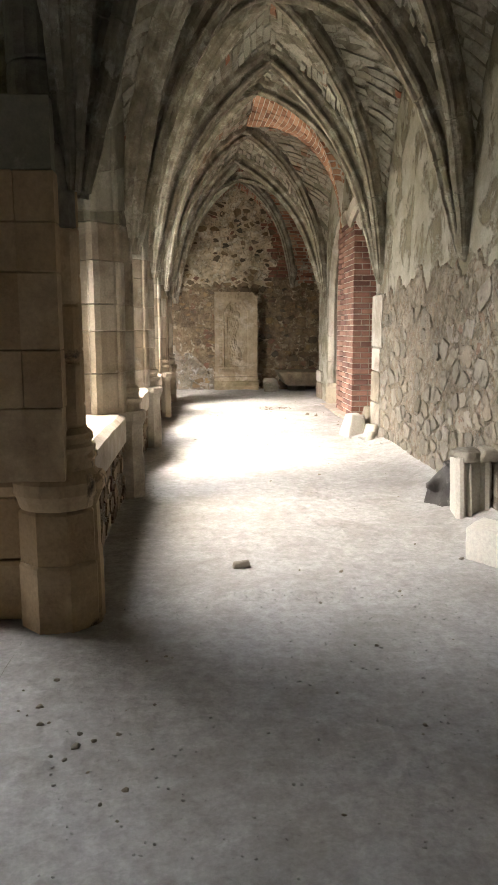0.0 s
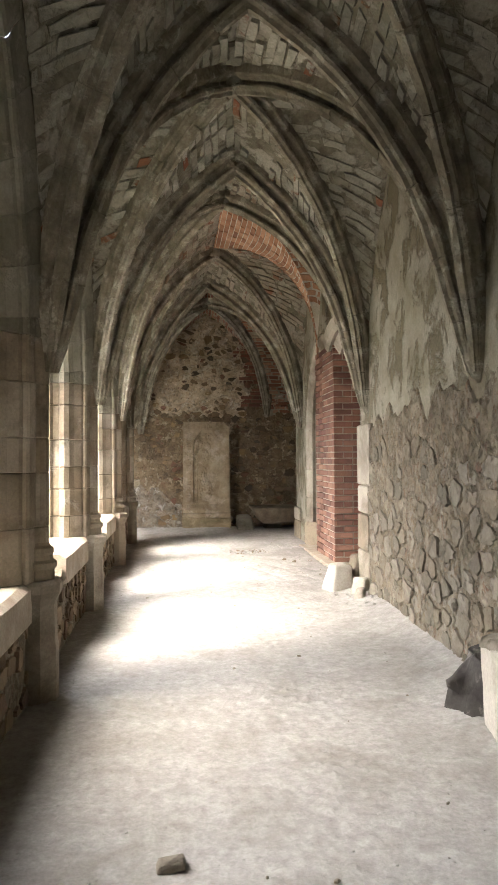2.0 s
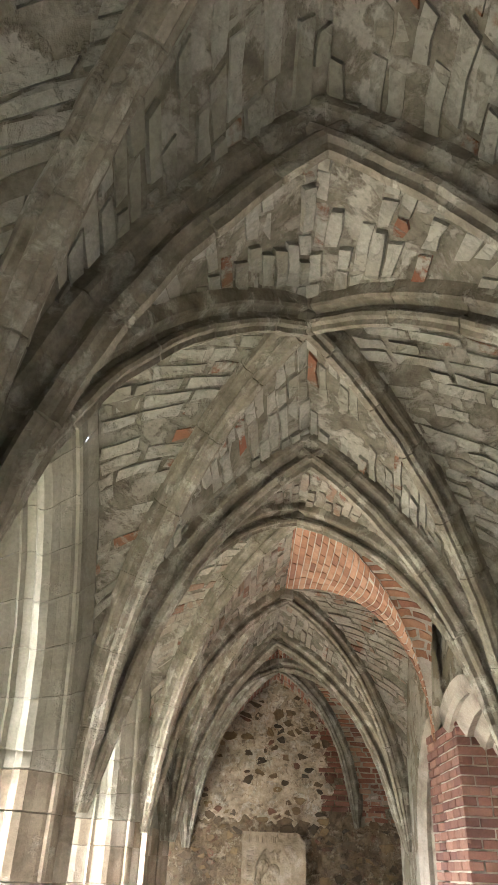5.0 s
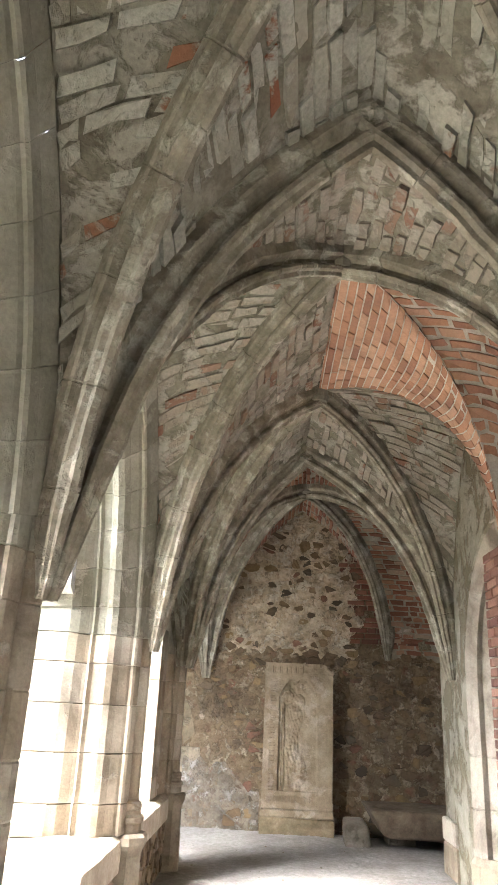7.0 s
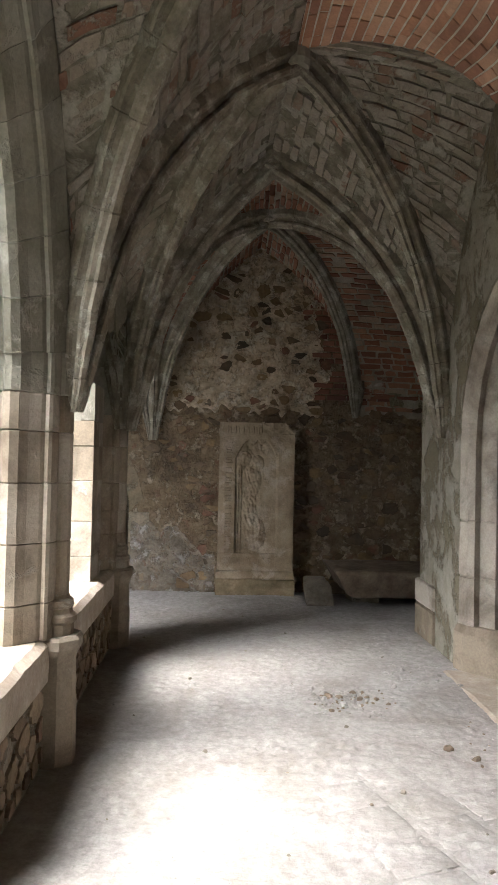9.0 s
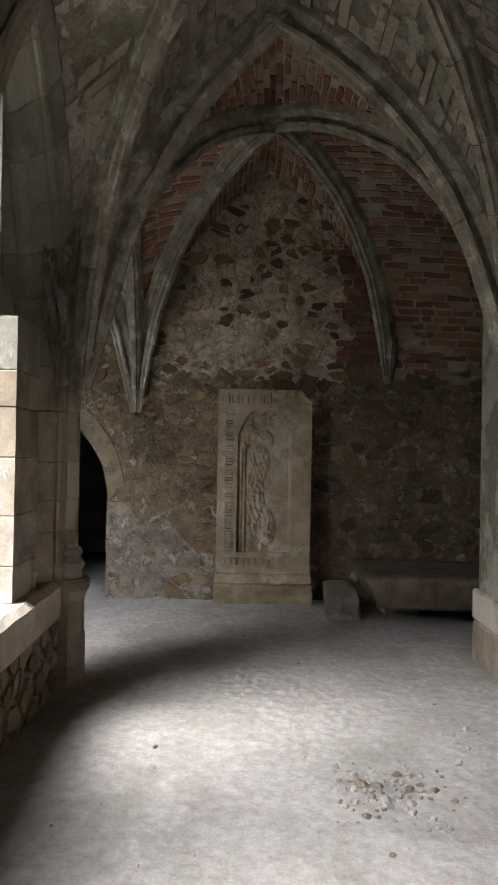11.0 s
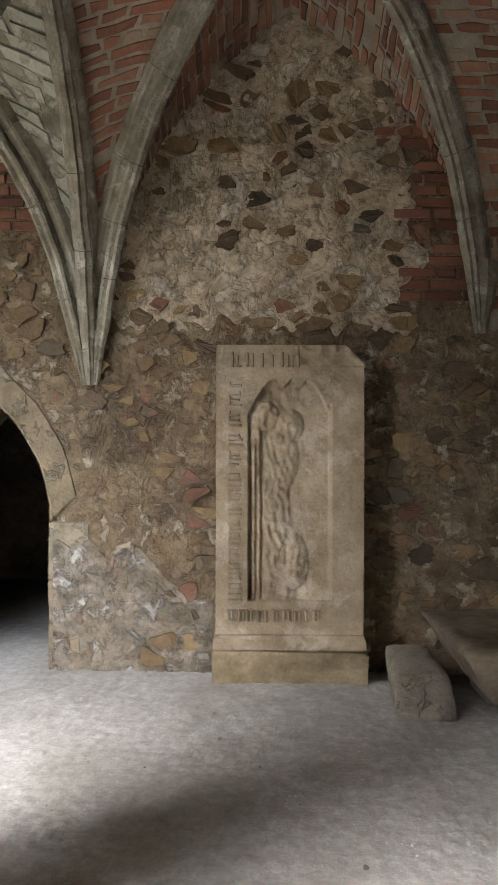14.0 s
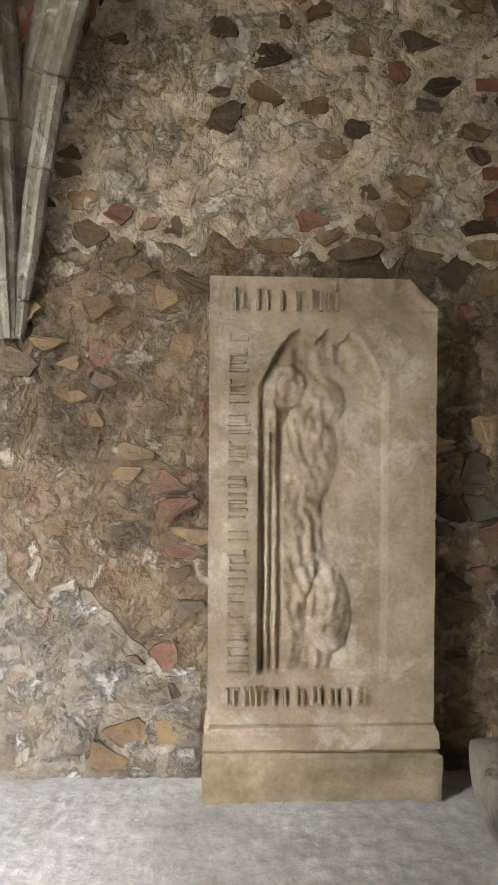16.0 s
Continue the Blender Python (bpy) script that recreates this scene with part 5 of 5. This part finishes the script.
m = Mesh()
rows = []
for k in range(76):
    row = []
    for i in range(250):
        u = 2.7 + 0.025 * i
        top = 1.74 + 0.24 * noise.noise(Vector((u * 1.3, 0, 3))) + 0.26 * noise.noise(Vector((u * 4, 0, 7))) + 0.06 * noise.noise(Vector((u * 17, 0, 9)))
        v = -0.05 + (top + 0.05) * k / 75
        row.append((right_x(u) - 0.016 - rough_bed(u, v, 3) * min(1.0, (75 - k) / 8) + (0.02 if k == 75 else 0.0), u, v))
    rows.append(row)
m.grid(rows)
m.link("mortar", M_MORTAR, wall_side)
lay_stones(wall_side, polys, lambda u, v, w: (right_x(u) - 0.006 - w, u, v), M_RUBBLE, 0.007, 0.019, rubble_line, near=lambda u, v: u > 4.6, seed=4, flat=True)

rng = random.Random(9)
polys = cells(-1.32, 3.15, 0.02, 4.25, 0.16, 0.105, 0.55, rng=rng)


def end_keep(u, v, r):
    if -0.3 < u < 0.68 and v < 2.0:
        return False
    if u < -1.07 and v < 1.2:
        return False
    if math.hypot(u + 1.73, v - 0.75) < 1.12 and v < 2.1:
        return False
    brick = (u > 1.08 and v > 2.2 + 0.3 * noise.noise(Vector((u * 3, v * 3, 0)))) or (u < -1.0 and v > 2.7)
    if brick:
        return False
    if v > 2.2:
        return r.random() < 0.4
    return r.random() < 0.6


lun, low = Mesh(), Mesh()


def line_of(x):
    return 2.2 + 0.16 * noise.noise(Vector((x * 3, 0, 2))) + 0.1 * noise.noise(Vector((x * 11, 0, 5)))


def side_of(z):
    return 0.98 + 0.2 * noise.noise(Vector((0.0, z * 4.0, 3.0))) + 0.06 * noise.noise(Vector((0.0, z * 17.0, 3.0)))


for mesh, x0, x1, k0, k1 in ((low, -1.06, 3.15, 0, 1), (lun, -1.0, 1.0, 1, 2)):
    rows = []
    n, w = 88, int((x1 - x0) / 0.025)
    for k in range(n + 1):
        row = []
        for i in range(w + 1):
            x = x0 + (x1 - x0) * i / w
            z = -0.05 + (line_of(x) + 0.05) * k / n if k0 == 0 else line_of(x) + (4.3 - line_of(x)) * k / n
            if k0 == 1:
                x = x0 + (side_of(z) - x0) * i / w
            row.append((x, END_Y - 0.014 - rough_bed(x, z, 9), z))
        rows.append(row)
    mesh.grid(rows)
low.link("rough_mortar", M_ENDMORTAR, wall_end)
# lime bloom at the wall's foot between door and slab, window light painted in
m = Mesh()
rows = []
for k in range(41):
    row = []
    for i in range(37):
        x = -1.3 + 1.02 * i / 36
        top = 0.78 + 0.16 * noise.noise(Vector((x * 3, 0, 21))) + 0.1 * noise.noise(Vector((x * 9, 0, 22))) - 0.35 * max(0.0, (x + 0.75) / 0.45)
        z = -0.05 + (top + 0.05) * k / 40
        row.append((x, END_Y - 0.017 - rough_bed(x, z, 9) - (0.004 if k < 40 else -0.03), z))
    rows.append(row)
m.grid(rows)
m.link("lime_bloomed_mortar", M_LIT_BLOOM, wall_end, "lime-stained mortar at the wall's foot, window light painted in as paler colour")
lun.link("lunette_mortar", M_PALEMORTAR, wall_end)
lay_stones(wall_end, polys, put_end, M_ENDSTONE, 0.01, 0.03, end_keep, near=lambda u, v: u < 1.0 and v < 3.4, seed=5, flat=True)
polys = cells(-4.5, -1.1, 1.75, 2.7, 0.17, 0.12, rng=rng)
lay_stones(wall_end, polys, put_end, M_ENDSTONE, 0.014, 0.022, lambda u, v, r: r.random() < 0.8 and not (u > -2.4 and v < 2.0), near=lambda u, v: False, seed=6, flat=True)
# brickwork in the upper sides of the end wall
bw = Mesh()
rng = random.Random(10)
for z in range(28):
    v = 2.2 + z * 0.075
    for x0, x1 in ((1.0, 3.1), (-1.9, -1.0)):
        if v < (2.3 if x0 > 0 else 2.8):
            continue
        u = x0 - rng.random() * 0.2 + (0.22 * noise.noise(Vector((0.0, v * 4.0, 3.0))) if x0 > 0 else 0.0)
        while u < x1:
            w = rng.choice((0.25, 0.25, 0.13))
            patch = x0 > 0 and 1.85 < u < 2.9 and 2.3 < v < 2.75
            if not patch and rng.random() < 0.93:
                pts, fac = brick_piece(None, lambda a, q, o: put_end(a, q, o + 0.012), u, v, w, 0.075, 0.03, rng, None, 0.009)
                bw.add(pts, fac)
            u += w
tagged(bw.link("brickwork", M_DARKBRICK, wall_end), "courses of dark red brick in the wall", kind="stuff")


m = Mesh()
m.grid([[(x + 0.05 * noise.noise(Vector((x * 4, z * 6, 1))), END_Y - 0.022 + 0.004 * noise.noise(Vector((x * 9, 0, z * 9))), z + 0.06 * noise.noise(Vector((x * 5, z * 4, 4)))) for x in [1.82 + 0.06 * i for i in range(20)]]
        for z in [2.28 + 0.05 * k for k in range(11)]])
m.link("plaster_patch", M_PLASTER, wall_end, "smooth grey plaster patch")
M_DOORSTONE = surface("worn_doorway_stone", [(0.0, (0.2, 0.155, 0.1)), (0.5, (0.28, 0.225, 0.15)), (1.0, (0.35, 0.3, 0.22))], pieces=True, stain=(0.1, 0.085, 0.055), stain_amount=0.85, stain_scale=4.0,
                      flake=(0.38, 0.345, 0.27), flake_level=0.58, flake_scale=7.0, grain=40, bump=1.0, depth=0.02)


def door_surround():
    th = empty("door_surround")
    u0, u1, zs, za = -2.13, -1.33, 0.95, 1.74
    head = pointed(u0, u1, zs, za)
    mid = (u0 + u1) / 2
    n = len(head)
    for a, b in ((0, n // 4), (n // 4, n // 2), (n // 2, 3 * n // 4), (3 * n // 4, n - 1)):
        rows = []
        for i in range(a, b + 1):
            u, z = head[i]
            c = Vector((u - mid, z - 0.55)).normalized()
            gap = 0.004 if i in (a, b) else 0.0
            rows.append([(u, END_Y + 0.3, z), (u, END_Y - 0.004, z), (u + c.x * 0.02, END_Y - 0.014, z + c.y * 0.02), (u + c.x * (0.24 - gap), END_Y - 0.014, z + c.y * (0.24 - gap)), (u + c.x * 0.25, END_Y + 0.05, z + c.y * 0.25)])
        m = Mesh()
        m.grid([[wobble(p, 0.02, 5) for p in r] for r in rows])
        m.link("arch_stone", M_DOORSTONE, th)
    for x, s in ((u0, -1), (u1, 1)):
        z = 0.0
        for h in (0.3, 0.28, 0.37):
            m = Mesh()
            w = random.uniform(0.16, 0.26)
            m.box(min(x, x + s * w), max(x, x + s * w), END_Y - 0.012, END_Y + 0.3, z + 0.003, z + h - 0.003, 0.012, 0.003)
            m.v = [wobble(p, 0.02, 7) for p in m.v]
            m.link("jamb_stone", M_DOORSTONE, th)
            z += h
    tagged(th, "small pointed sandstone doorway, open to a dark room", "doorway", kind="structure")


door_surround()
